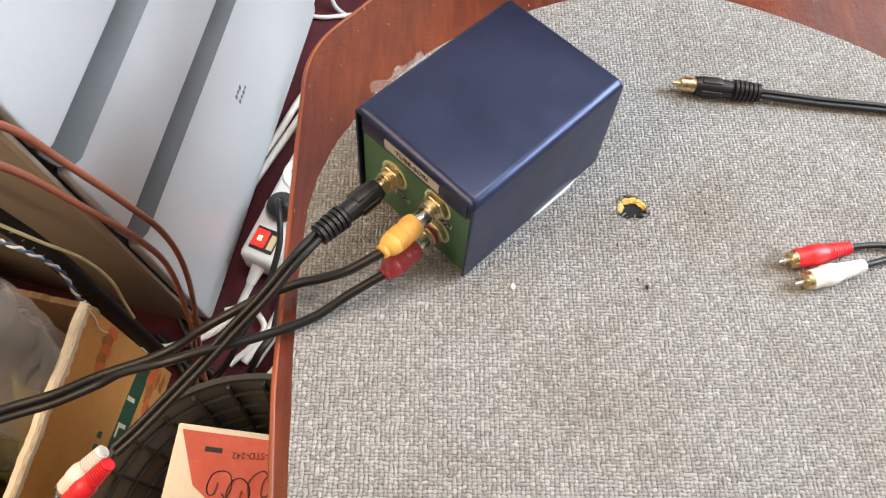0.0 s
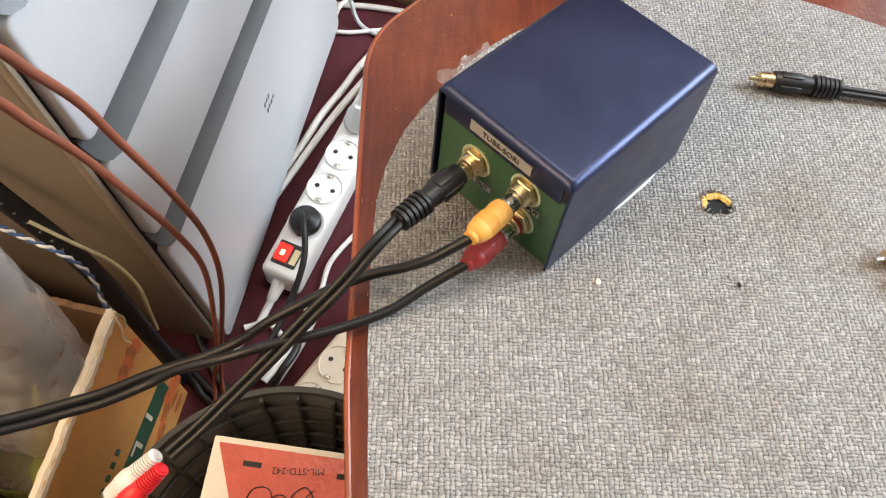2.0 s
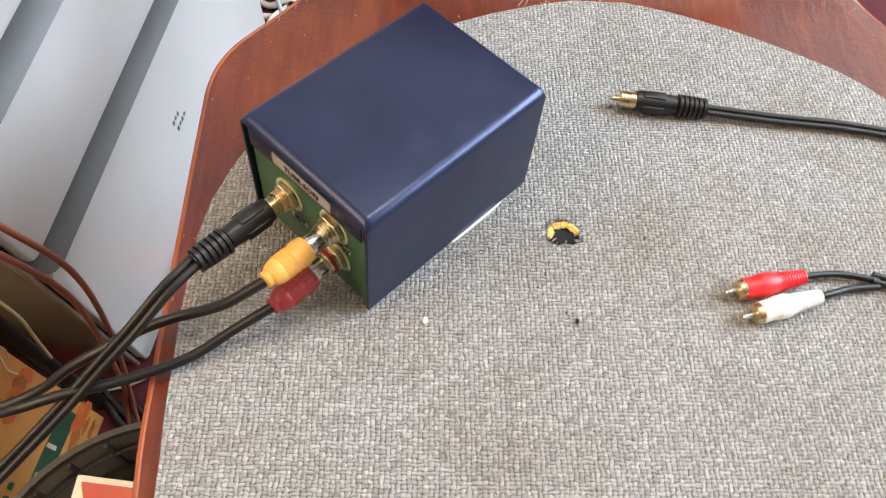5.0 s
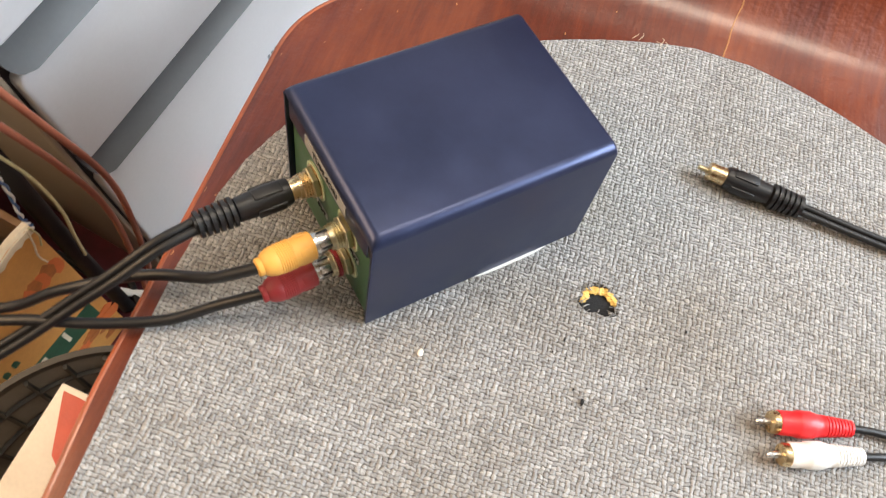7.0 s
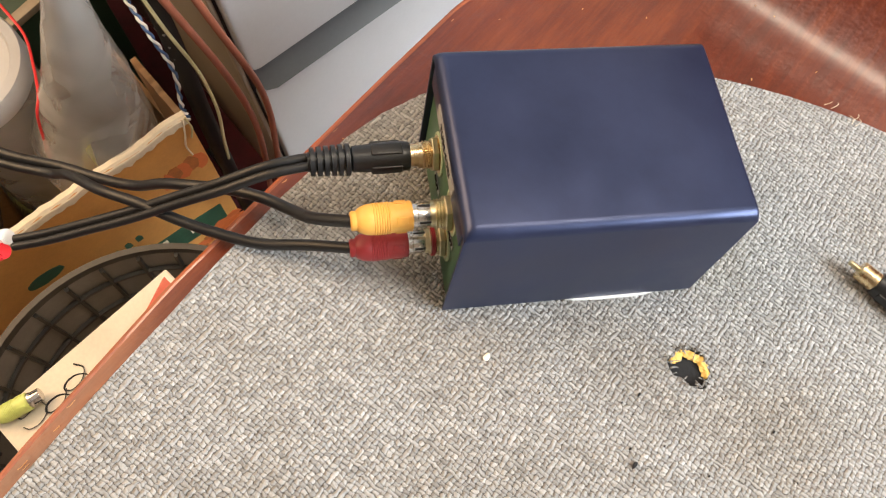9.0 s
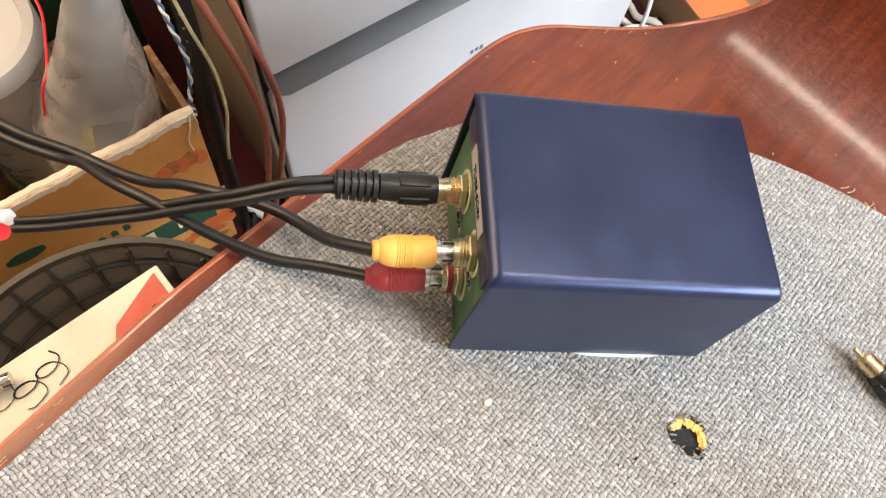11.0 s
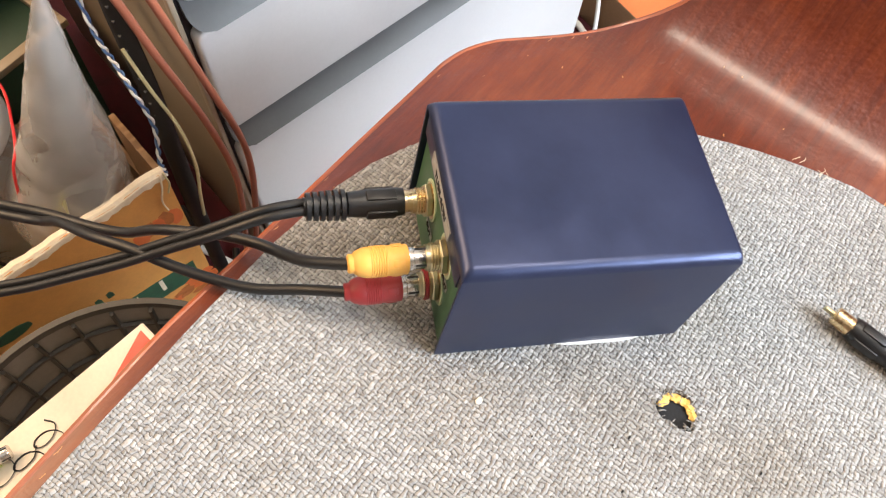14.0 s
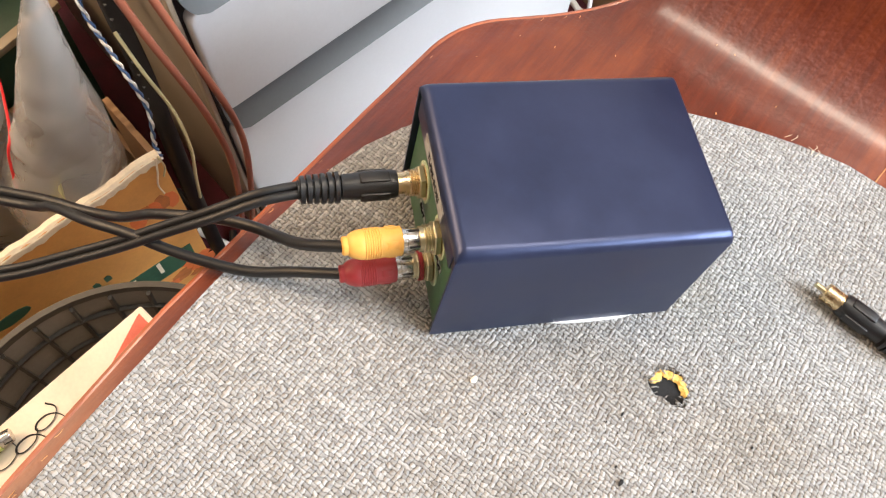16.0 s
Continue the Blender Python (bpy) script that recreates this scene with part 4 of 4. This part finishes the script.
def crumpled(cx, cy, z0, z1, width, seed, folds, spread=1.0):
    """A gathered film bag: wide below, drawn to a point above, with folds."""
    bm = bmesh.new()
    rows, n, m = [], 64, 44
    for k in range(m + 1):
        f = k / m
        body = width * (0.86 + 0.2 * math.sin(math.pi * f / 0.5) if f < 0.4 else 0.978 - 0.94 * ((f - 0.4) / 0.6) ** 0.9)
        row = []
        for j in range(n):
            a = 2 * math.pi * j / n
            d = Vector((math.cos(a), math.sin(a), 0))
            at = Vector((body * d.x, body * d.y, (z1 - z0) * f)) + Vector((seed, 2 * seed, 0))
            q = 0.2 * noise.noise(at * 12) - 0.16 * abs(noise.noise(at * 22)) - 0.1 * abs(noise.noise(at * 50))
            pleat = 0.02 * f * math.cos(folds * a + 5 * noise.noise(Vector((0, seed, f * 2))))
            r = body * (1 + q + pleat)
            row.append(bm.verts.new((cx + r * d.x * spread + 0.055 * max(0, f - 0.35), cy + r * d.y + 0.06 * max(0, f - 0.35), z0 + (z1 - z0) * f + 0.006 * q)))
        rows.append(row)
    for a, b in zip(rows[:-1], rows[1:]):
        for j in range(n):
            bm.faces.new((a[j], a[(j + 1) % n], b[(j + 1) % n], b[j]))
    bm.faces.new(rows[0])
    bm.faces.new(rows[-1])
    return bm


bag = thing("plastic_bag", pose(-0.345, 0.005, FLOOR + 0.006), "gathered smoky plastic bag in the carton", "bag")
part("film", crumpled(-0.343, 0.009, FLOOR + 0.12, 0.4, 0.048, 2.0, 3), BAG, bag)
part("filling", crumpled(-0.35, 0.0, FLOOR + 0.006, 0.2, 0.03, 5.0, 5), BASKETWALL, bag, "dull grey goods in the bag")
black = thing("black_bag", pose(-0.365, -0.11, FLOOR + 0.006), "crumpled shiny black plastic bag in the carton", "bag")
part("film", crumpled(-0.385, -0.11, FLOOR + 0.006, 0.21, 0.046, 9.0, 6), BLACKFILM, black)
black = thing("black_bag", pose(-0.405, 0.045, FLOOR + 0.006), "dark crumpled plastic bag behind the tub", "bag")
part("film", crumpled(-0.43, 0.03, FLOOR + 0.006, 0.2, 0.034, 21.0, 5), BLACKFILM, black)

JAR = pose(-0.428, -0.03, FLOOR + 0.0052)
jar = thing("lidded_tub", JAR, "translucent tub with frosted white lid in the carton", "tub")
TURN_UP = pose(0, 0, 0, 0, -90, 0)
part("tub", lathe([(0, 0.044), (0.002, 0.047), (0.23, 0.05), (0.265, 0.051), (0.266, 0.048)], 48), BAG, jar, "cloudy plastic tub", JAR @ TURN_UP)
part("lid", lathe([(0.262, 0.053), (0.264, 0.0545), (0.28, 0.0545), (0.283, 0.053), (0.284, 0.046), (0.281, 0.044), (0.281, 0.01)], 48), DRAWER, jar, "frosted white lid", JAR @ TURN_UP)
wire = thing("red_wire", pose(-0.39, 0.01, 0.29), "thin red wire over the tub", "wire")
part("sheath", tube([(-0.46, 0.04, 0.25), (-0.434, 0.03, 0.25), (-0.395, 0.022, 0.25), (-0.367, 0.006, 0.25), (-0.349, -0.007, 0.25), (-0.344, -0.018, 0.24), (-0.35, -0.03, 0.19), (-0.36, -0.035, 0.15)], 0.0011, 8), RED, wire)
film = thing("yellow_wrapper", pose(-0.31, -0.045, FLOOR + 0.006), "pale yellow-green crumpled wrapper in the carton", "wrapper")
part("film", crumpled(-0.365, -0.042, FLOOR + 0.006, 0.205, 0.022, 14.0, 4), LIME, film)
green = thing("green_box", pose(-0.55, 0.075, FLOOR), "dull green box behind the carton", "box")
part("body", box_bm(-0.615, 0.025, FLOOR, -0.49, 0.125, 0.15, 0.003), JADE, green)
for q in ((-0.618, 0.022, 0.1502, -0.608, 0.128, 0.158), (-0.497, 0.022, 0.1502, -0.487, 0.128, 0.158), (-0.608, 0.022, 0.1502, -0.497, 0.032, 0.158), (-0.608, 0.118, 0.1502, -0.497, 0.128, 0.158)):
    part("edge_strip", box_bm(*q, 0.001), BEIGE, green, "beige worn edge strip")
shelf = thing("dark_crate", pose(-0.7, 0.0, FLOOR), "dark crate beside the carton", "crate")
part("body", box_bm(-0.80, -0.3, FLOOR, -0.565, 0.14, 0.22, 0.004), GAPDARK, shelf)

# ---- the waste basket ----
BASE = pose(-0.14, -0.125, FLOOR)
basket = thing("waste_basket", BASE, "dark plastic waste basket with ribbed wall", "basket")
HIGH = 0.2 - FLOOR
R0, R1 = 0.098, 0.1265


def upright(profile, sides=64):
    return lathe(profile, sides, m=BASE @ pose(0, 0, 0, 0, -90, 0))


def ring_bm(z0, z1, r_in0, r_out0, r_in1, r_out1, sides=64):
    bm = bmesh.new()
    rows = []
    for k in range(sides):
        a = 2 * math.pi * k / sides
        c, s = math.cos(a), math.sin(a)
        rows.append([bm.verts.new((r * c, r * s, z)) for r, z in ((r_in0, z0), (r_out0, z0), (r_out1, z1), (r_in1, z1))])
    for k in range(sides):
        a, b = rows[k], rows[(k + 1) % sides]
        for j in range(4):
            bm.faces.new((a[j], a[(j + 1) % 4], b[(j + 1) % 4], b[j]))
    bm.transform(BASE)
    return bm


part("wall", ring_bm(0.0, HIGH - 0.006, R0 - 0.002, R0, R1 - 0.002, R1), BASKETWALL, basket, "dull grey-brown wall")
part("rim", ring_bm(HIGH - 0.007, HIGH, R1 - 0.0025, R1 + 0.002, R1 - 0.002, R1 + 0.0025), BASKET, basket, "dark rolled rim")
part("floor_plate", upright([(0.0, R0 - 0.003), (0.003, R0 - 0.003)]), BASKET, basket)
for k in range(7):
    z = 0.025 + k * 0.0325
    r = R0 + (R1 - R0) * z / HIGH - 0.0022
    part("hoop", ring_bm(z, z + 0.003, r - 0.003, r, r - 0.003, r), BASKET, basket)
for k in range(28):
    a = 2 * math.pi * k / 28
    rib = bmesh.new()
    vs = []
    for z, r in ((0.003, R0 - 0.0021), (HIGH - 0.0075, R1 - 0.0026)):
        for dr, w in ((0, -0.0016), (0, 0.0016), (-0.0035, 0.0012), (-0.0035, -0.0012)):
            vs.append(rib.verts.new((r + dr, w, z)))
    for q in ((0, 1, 5, 4), (1, 2, 6, 5), (2, 3, 7, 6), (3, 0, 4, 7), (0, 3, 2, 1), (4, 5, 6, 7)):
        rib.faces.new([vs[j] for j in q])
    part("rib", rib, BASKET, basket, m=BASE @ pose(0, 0, 0, 0, 0, math.degrees(a)), smooth=False)

# ---- the small red and cream carton in the basket ----
RB = towards((-0.1835, -0.0455, FLOOR + 0.0035), (-0.1955, -0.1495, FLOOR + 0.0035))
RHIGH = 0.262 - FLOOR - 0.0035
small = thing("small_carton", RB, "cream carton with red printed top in the basket", "box")
part("body", box_bm(0, 0, 0, 0.135, 0.105, RHIGH, 0.0012), CREAM, small, m=RB)


def on_top(outline, proud, material, name, label=""):
    part(name, prism(outline, RHIGH, RHIGH + proud), material, small, label, RB, False)


on_top([(0.004, 0.004), (0.004, 0.1035), (0.075, 0.1035), (0.075, 0.07), (0.040, 0.019), (0.006, 0.0045)], 0.0003, CARDRED, "red_print", "glossy red printed panel")
part("lettering", text_bm("MIL-STD-242", 0.0062), INK, small, "small dark letters MIL-STD-242", RB @ pose(0.0155, 0.058, RHIGH + 0.0004, 0, 0, -84), False)
for w0, w1 in ((0.022, 0.034), (0.083, 0.0995)):
    on_top([(0.0135, w0), (0.0135, w1), (0.017, w1), (0.017, w0)], 0.0006, INK, "print_bar", "unreadable dark print")
sr = random.Random(5)
for k, (x, y) in enumerate(((0.036, 0.03), (0.04, 0.045), (0.034, 0.06), (0.042, 0.078), (0.085, 0.012), (0.1, 0.016), (0.115, 0.008))):
    pts = [RB @ Vector((x + 0.0085 * math.sin(j * 0.95 + k) + sr.uniform(-0.001, 0.001), y + 0.0014 * j + 0.0055 * math.cos(j * 0.95 + k), RHIGH + 0.0005)) for j in range(10)]
    part("pen_stroke", tube(pts, 0.0007, 6, 6, flat=0.3), INK, small, "black pen scrawl")
stray = thing("yellow_plug_lead", RB @ pose(0.12, 0.012, RHIGH), "yellow plug with steel tip lying on the carton", "plug")
plug(stray, "yellow_plug", RB @ Vector((0.104, 0.012, RHIGH + 0.0065)), RB @ Vector((0.138, 0.003, RHIGH + 0.0062)), "screw", LIME, "yellow-green plug")
part("cord", tube([RB @ Vector(q) for q in ((0.131, 0.004, RHIGH + 0.006), (0.14, 0.001, RHIGH + 0.006), (0.155, -0.006, RHIGH + 0.001), (0.165, -0.012, RHIGH - 0.03), (0.166, -0.012, RHIGH - 0.08))], 0.0018), CORD, stray)

# ---- power strips and their leads on the floor ----


def socket_strip(m, length, width, sockets, switch, label, shell):
    """Along x from the switch end; its top is 0.045 high."""
    ob = thing("power_strip", m, label, "power strip", "power strips on the carpet")
    part("body", box_bm(0, -width / 2, 0, length, width / 2, 0.044, 0.007, 3), shell, ob, m=m)
    for k, x in enumerate(sockets):
        cup = m @ pose(x, 0, 0.0415, 0, -90, 0)
        s = part("socket", lathe([(0.0, 0.0185), (0.0012, 0.0192), (0.0036, 0.0205), (0.0040, 0.0205), (0.0040, 0.0195), (0.0028, 0.0185), (0.0027, 0.004)], 36), shell, ob, "round socket", cup)
        for dy in (-0.0095, 0.0095):
            part("contact_hole", lathe([(0.0, 0.0026), (0.0002, 0.0026)], 14), INK, s, "dark contact hole", m @ pose(x, dy, 0.0446, 0, -90, 0))
        for dx in (-0.0165, 0.0165):
            part("earth_clip", box_bm(x + dx - 0.002, -0.003, 0.0442, x + dx + 0.002, 0.003, 0.0466, 0.0005), STEEL, s, "steel earth clip", m)
    if switch:
        part("switch_frame", box_bm(0.012, -0.013, 0.044, 0.04, 0.015, 0.0455, 0.001), BLACK, ob, "black switch frame", m)
        part("switch", box_bm(0.0155, -0.0015, 0.0452, 0.036, 0.0135, 0.0485, 0.0015), SWITCH, ob, "lit red rocker switch", m)
        part("lamp", box_bm(0.022, 0.004, 0.0486, 0.028, 0.0085, 0.0489, 0.0001), LAMP, ob, "glowing lamp in the switch", m)
        part("badge", box_bm(0.016, -0.0115, 0.0456, 0.034, -0.0045, 0.0462), BRASS, ob, "small brass-coloured badge", m)
    return ob


S1 = towards((-0.1942, 0.1748, FLOOR), (-0.1127, 0.3812, FLOOR))
strip1 = socket_strip(S1, 0.33, 0.044, (0.068, 0.116, 0.164, 0.212, 0.26), True, "white power strip with a lit red switch", WHITE)
part("flex", tube([S1 @ Vector(q) for q in ((0.008, 0, 0.024), (-0.012, 0.0, 0.022), (-0.03, 0.002, 0.012), (-0.06, 0.006, 0.005), (-0.1, 0.03, 0.005), (-0.14, 0.09, 0.005))], 0.0042, 12), WHITE, strip1, "white flex")
part("flex_boot", lathe([(0.0, 0.008), (0.006, 0.0075), (0.022, 0.0055), (0.024, 0.0045)], 20), WHITE, strip1, "white flex boot", towards(S1 @ Vector((0.002, 0, 0.024)), S1 @ Vector((-0.03, 0.001, 0.016))))
S2 = towards((-0.169, 0.0155, FLOOR), (-0.081, 0.139, FLOOR))
strip2 = socket_strip(S2, 0.16, 0.046, (0.03, 0.078, 0.126), False, "aged cream power strip with empty sockets", AGED)
mains = thing("mains_lead", S1 @ pose(0.068, 0, 0.044), "black mains plug and lead in the power strip", "plug")
part("plug", lathe([(0.0005, 0.0175), (0.004, 0.0178), (0.009, 0.0165), (0.013, 0.011), (0.018, 0.006)], 30, m=S1 @ pose(0.068, 0, 0.0465, 0, -90, 0)), BLACK, mains, "black round mains plug")
part("flex", tube([S1 @ Vector(q) for q in ((0.068, 0, 0.06), (0.063, -0.001, 0.076), (0.047, -0.012, 0.084), (0.015, -0.026, 0.075), (-0.03, -0.03, 0.06), (-0.08, -0.028, 0.052), (-0.12, -0.02, 0.03), (-0.15, 0.0, 0.006))], 0.0034, 12), CORD, mains, "black flex")
grey = thing("grey_mains_plug", S1 @ pose(0.212, 0, 0.044), "pale grey mains plug in the power strip", "plug")
part("plug", lathe([(0.0005, 0.0175), (0.006, 0.0178), (0.016, 0.016), (0.03, 0.009), (0.034, 0.006)], 30, m=S1 @ pose(0.212, 0, 0.0465, 0, -90, 0)), FRAME, grey)
part("flex", tube([S1 @ Vector(q) for q in ((0.212, 0, 0.078), (0.23, 0.002, 0.096), (0.26, 0.008, 0.09), (0.31, 0.02, 0.03), (0.36, 0.03, 0.005))], 0.0034, 12), FRAME, grey)

Z = FLOOR + 0.0045
for n, (pts, r) in enumerate((
    ([(-0.225, 0.29, Z), (-0.189, 0.358, Z), (-0.168, 0.404, Z), (-0.144, 0.445, Z), (-0.120, 0.488, Z), (-0.085, 0.530, Z), (-0.029, 0.550, Z)], 0.0045),
    ([(-0.222, 0.272, Z), (-0.181, 0.350, Z), (-0.158, 0.394, Z), (-0.133, 0.436, Z), (-0.106, 0.476, Z), (-0.070, 0.519, Z), (-0.018, 0.535, Z)], 0.0045),
    ([(-0.2, 0.581, Z), (-0.173, 0.579, Z), (-0.142, 0.579, Z), (-0.107, 0.578, Z), (-0.06, 0.572, Z)], 0.004),
    ([(-0.2, 0.545, Z), (-0.164, 0.536, Z), (-0.147, 0.534, Z), (-0.129, 0.536, Z), (-0.08, 0.545, Z)], 0.0028),
    ([(-0.17, 0.52, Z), (-0.163, 0.545, Z + 0.004), (-0.154, 0.57, Z + 0.009), (-0.136, 0.594, Z + 0.006), (-0.141, 0.612, Z + 0.004), (-0.16, 0.625, Z)], 0.0032),
    ([(-0.2, 0.607, Z), (-0.176, 0.603, Z), (-0.158, 0.594, Z + 0.003), (-0.135, 0.596, Z + 0.014), (-0.107, 0.599, Z + 0.004), (-0.085, 0.615, Z), (-0.06, 0.622, Z)], 0.0042),
    ([(-0.203, 0.069, Z), (-0.183, 0.101, Z), (-0.168, 0.136, Z), (-0.16, 0.165, Z)], 0.0042),
    ([(-0.192, 0.066, Z), (-0.174, 0.098, Z), (-0.158, 0.136, Z), (-0.15, 0.165, Z)], 0.0042),
    ([(-0.219, 0.066, Z), (-0.193, 0.092, Z), (-0.185, 0.112, Z), (-0.204, 0.133, Z), (-0.230, 0.128, Z)], 0.0035),
    ([(-0.168, 0.159, Z), (-0.152, 0.169, Z), (-0.142, 0.210, Z), (-0.111, 0.251, Z), (-0.080, 0.272, Z)], 0.003))):
    ob = thing("white_lead", Matrix.Translation(pts[0]), "white mains flex on the dark red carpet", "cable", "white leads on the carpet")
    part("sheath", tube(pts, r, 12), WHITE, ob)

# ---- hanging wires ----
wires = ([(-0.19, -0.03, 0.66), (-0.194, 0.003, 0.60), (-0.202, 0.023, 0.56), (-0.205, 0.043, 0.51), (-0.202, 0.050, 0.469), (-0.196, 0.061, 0.397), (-0.196, 0.075, 0.31), (-0.199, 0.073, 0.235), (-0.222, 0.072, 0.1), (-0.238, 0.058, 0.0), (-0.236, 0.03, FLOOR + 0.003)],
         [(-0.21, -0.02, 0.62), (-0.213, 0.011, 0.56), (-0.216, 0.025, 0.52), (-0.216, 0.040, 0.47), (-0.210, 0.047, 0.422), (-0.205, 0.060, 0.344), (-0.203, 0.066, 0.275), (-0.214, 0.067, 0.18), (-0.232, 0.064, 0.06), (-0.245, 0.058, 0.0), (-0.248, 0.03, FLOOR + 0.003)])
for pts in wires:
    ob = thing("terracotta_wire", Matrix.Translation(pts[-1]), "stiff terracotta-coloured wire hanging before the drawer cabinet", "wire", "terracotta wires")
    part("sheath", tube(pts, 0.0022, 12), TERRACOTTA, ob)

twist = [Vector(q) for q in ((-0.36, 0.10, 0.40), (-0.345, 0.085, 0.36), (-0.33, 0.076, 0.318), (-0.316, 0.073, 0.3), (-0.295, 0.067, 0.29), (-0.2875, 0.067, 0.253), (-0.289, 0.06, 0.209), (-0.288, 0.06, 0.19))]
line = smooth_line(twist, 14)
pair = thing("twisted_wire", Matrix.Translation(twist[-1]), "blue and white twisted pair wire over the carton", "wire")
for side, material, shown in ((0, BLUE, "blue strand"), (math.pi, WHITE, "white strand")):
    pts = [q + 0.0011 * Vector((math.cos(k * 0.8 + side), math.sin(k * 0.8 + side), 0.4 * math.cos(k * 0.8 + side))) for k, q in enumerate(line)]
    part("strand", tube(pts, 0.00105, 8, 2), material, pair, shown)
ob = thing("pale_wire", pose(-0.29, 0.075, 0.29), "thin pale yellow wire beside the carton", "wire")
part("sheath", tube([(-0.31, 0.08, 0.31), (-0.29, 0.077, 0.285), (-0.274, 0.078, 0.25), (-0.266, 0.075, 0.21), (-0.268, 0.07, 0.165), (-0.27, 0.067, 0.13)], 0.0014, 8), OLIVE, ob)
strap = thing("black_ribbon_cable", pose(-0.29, 0.075, FLOOR), "black ribbon cable between carton and cabinet", "cable")
part("ribbon", tube([(-0.36, 0.115, 0.37), (-0.335, 0.098, 0.32), (-0.305, 0.084, 0.265), (-0.289, 0.074, 0.205), (-0.284, 0.069, 0.1), (-0.284, 0.069, FLOOR + 0.004)], 0.0075, 12, 10, flat=0.35), CORD, strap)
for k in range(16):
    q = smooth_line([(-0.36, 0.115, 0.37), (-0.335, 0.098, 0.32), (-0.305, 0.084, 0.265), (-0.289, 0.074, 0.205)], 6)[k + 1]
    part("stitch", box_bm(q.x - 0.0009, q.y - 0.0045, q.z - 0.0006, q.x + 0.0009, q.y - 0.0022, q.z + 0.0006), HANDLE, strap, "", smooth=False)
floor_leads = ([(-0.135, 0.62, Z), (-0.135, 0.607, Z + 0.008), (-0.126, 0.586, Z + 0.012), (-0.105, 0.591, Z + 0.012), (-0.087, 0.607, Z), (-0.06, 0.612, Z)], [(-0.20, 0.045, Z), (-0.181, 0.066, 0.0), (-0.167, 0.092, 0.0), (-0.162, 0.123, 0.0), (-0.159, 0.149, Z)], [(-0.38, 0.1, Z), (-0.337, 0.09, Z), (-0.283, 0.072, Z), (-0.262, 0.05, Z), (-0.22, 0.02, Z)], [(-0.30, 0.10, Z), (-0.26, 0.06, Z), (-0.22, 0.035, Z), (-0.16, 0.02, Z), (-0.1, 0.0, Z)], [(-0.28, 0.12, Z), (-0.255, 0.075, Z), (-0.23, 0.05, Z), (-0.19, 0.012, Z), (-0.12, 0.01, Z)])
for pts in floor_leads:
    ob = thing("black_lead", Matrix.Translation(pts[0]), "black lead on the dark red carpet", "cable", "black leads on the carpet")
    part("sheath", tube(pts, 0.004, 10), CORD, ob)

# ---- boxes beyond the chair ----
OB = towards((-0.26, 0.641, FLOOR), (0.705, 0.379, FLOOR))
orange_box = thing("orange_carton", OB, "scuffed carton with orange printed band and umbrella sign", "box")
part("body", box_bm(0, 0, 0, 0.34, 0.2, 0.07, 0.0015), KRAFT, orange_box, m=OB)
part("orange_print", prism([(0.002, 0.001), (0.338, 0.001), (0.338, 0.067), (0.002, 0.067)], 0.07, 0.0704), ORANGE, orange_box, "bright orange printed band", OB, False)
UMB = OB @ pose(0.113, 0.04, 0.0704, 0, 0, -20)
canopy = [(0.024 * math.cos(a), 0.017 * math.sin(a)) for a in [math.pi * k / 14 for k in range(15)]] + [(-0.015, 0.0045), (-0.0075, 0.0005), (0.0, 0.0045), (0.0075, 0.0005), (0.015, 0.0045)]
part("umbrella_sign", prism(canopy, 0, 0.0003), INK, orange_box, "black umbrella sign", UMB, False)
part("umbrella_stick", prism([(-0.0012, 0.004), (0.0012, 0.004), (0.0012, -0.022), (-0.0055, -0.022), (-0.0055, -0.0195), (-0.008, -0.0195), (-0.008, -0.0245), (-0.0012, -0.0245)], 0, 0.0002), INK, orange_box, "", UMB, False)
for k in range(4):
    part("print_bar", box_bm(0.066 + 0.005 * (k % 2), 0.02 + k * 0.011, 0.0704, 0.078, 0.026 + k * 0.011, 0.0707), INK, orange_box, "unreadable dark print", OB, False)
TR = OB @ pose(0.16, 0.085, 0.0705)
tray = thing("cream_tray", TR, "shallow cream card tray on the orange carton", "tray")
part("base", box_bm(0, 0, 0, 0.16, 0.11, 0.003), CREAM, tray, m=TR)
for q in ((0, 0.106, 0.003, 0.16, 0.11, 0.03), (0, 0, 0.003, 0.16, 0.004, 0.03), (0, 0.004, 0.003, 0.004, 0.106, 0.03), (0.156, 0.004, 0.003, 0.16, 0.106, 0.03)):
    part("side", box_bm(*q, 0.0008), CREAM, tray, m=TR)
part("liner", box_bm(0.006, 0.006, 0.0035, 0.154, 0.104, 0.012, 0.002), FRAME, tray, "pale grey liner", TR)
ob = thing("grey_lead", pose(-0.15, 0.57, FLOOR), "pale grey lead running up past the orange carton", "cable")
part("sheath", tube([(-0.10, 0.53, Z), (-0.13, 0.55, Z + 0.004), (-0.146, 0.576, 0.0), (-0.163, 0.606, 0.012), (-0.184, 0.636, 0.026), (-0.2, 0.665, 0.0235), (-0.22, 0.72, 0.0235)], 0.0028, 10), DRAWER, ob)
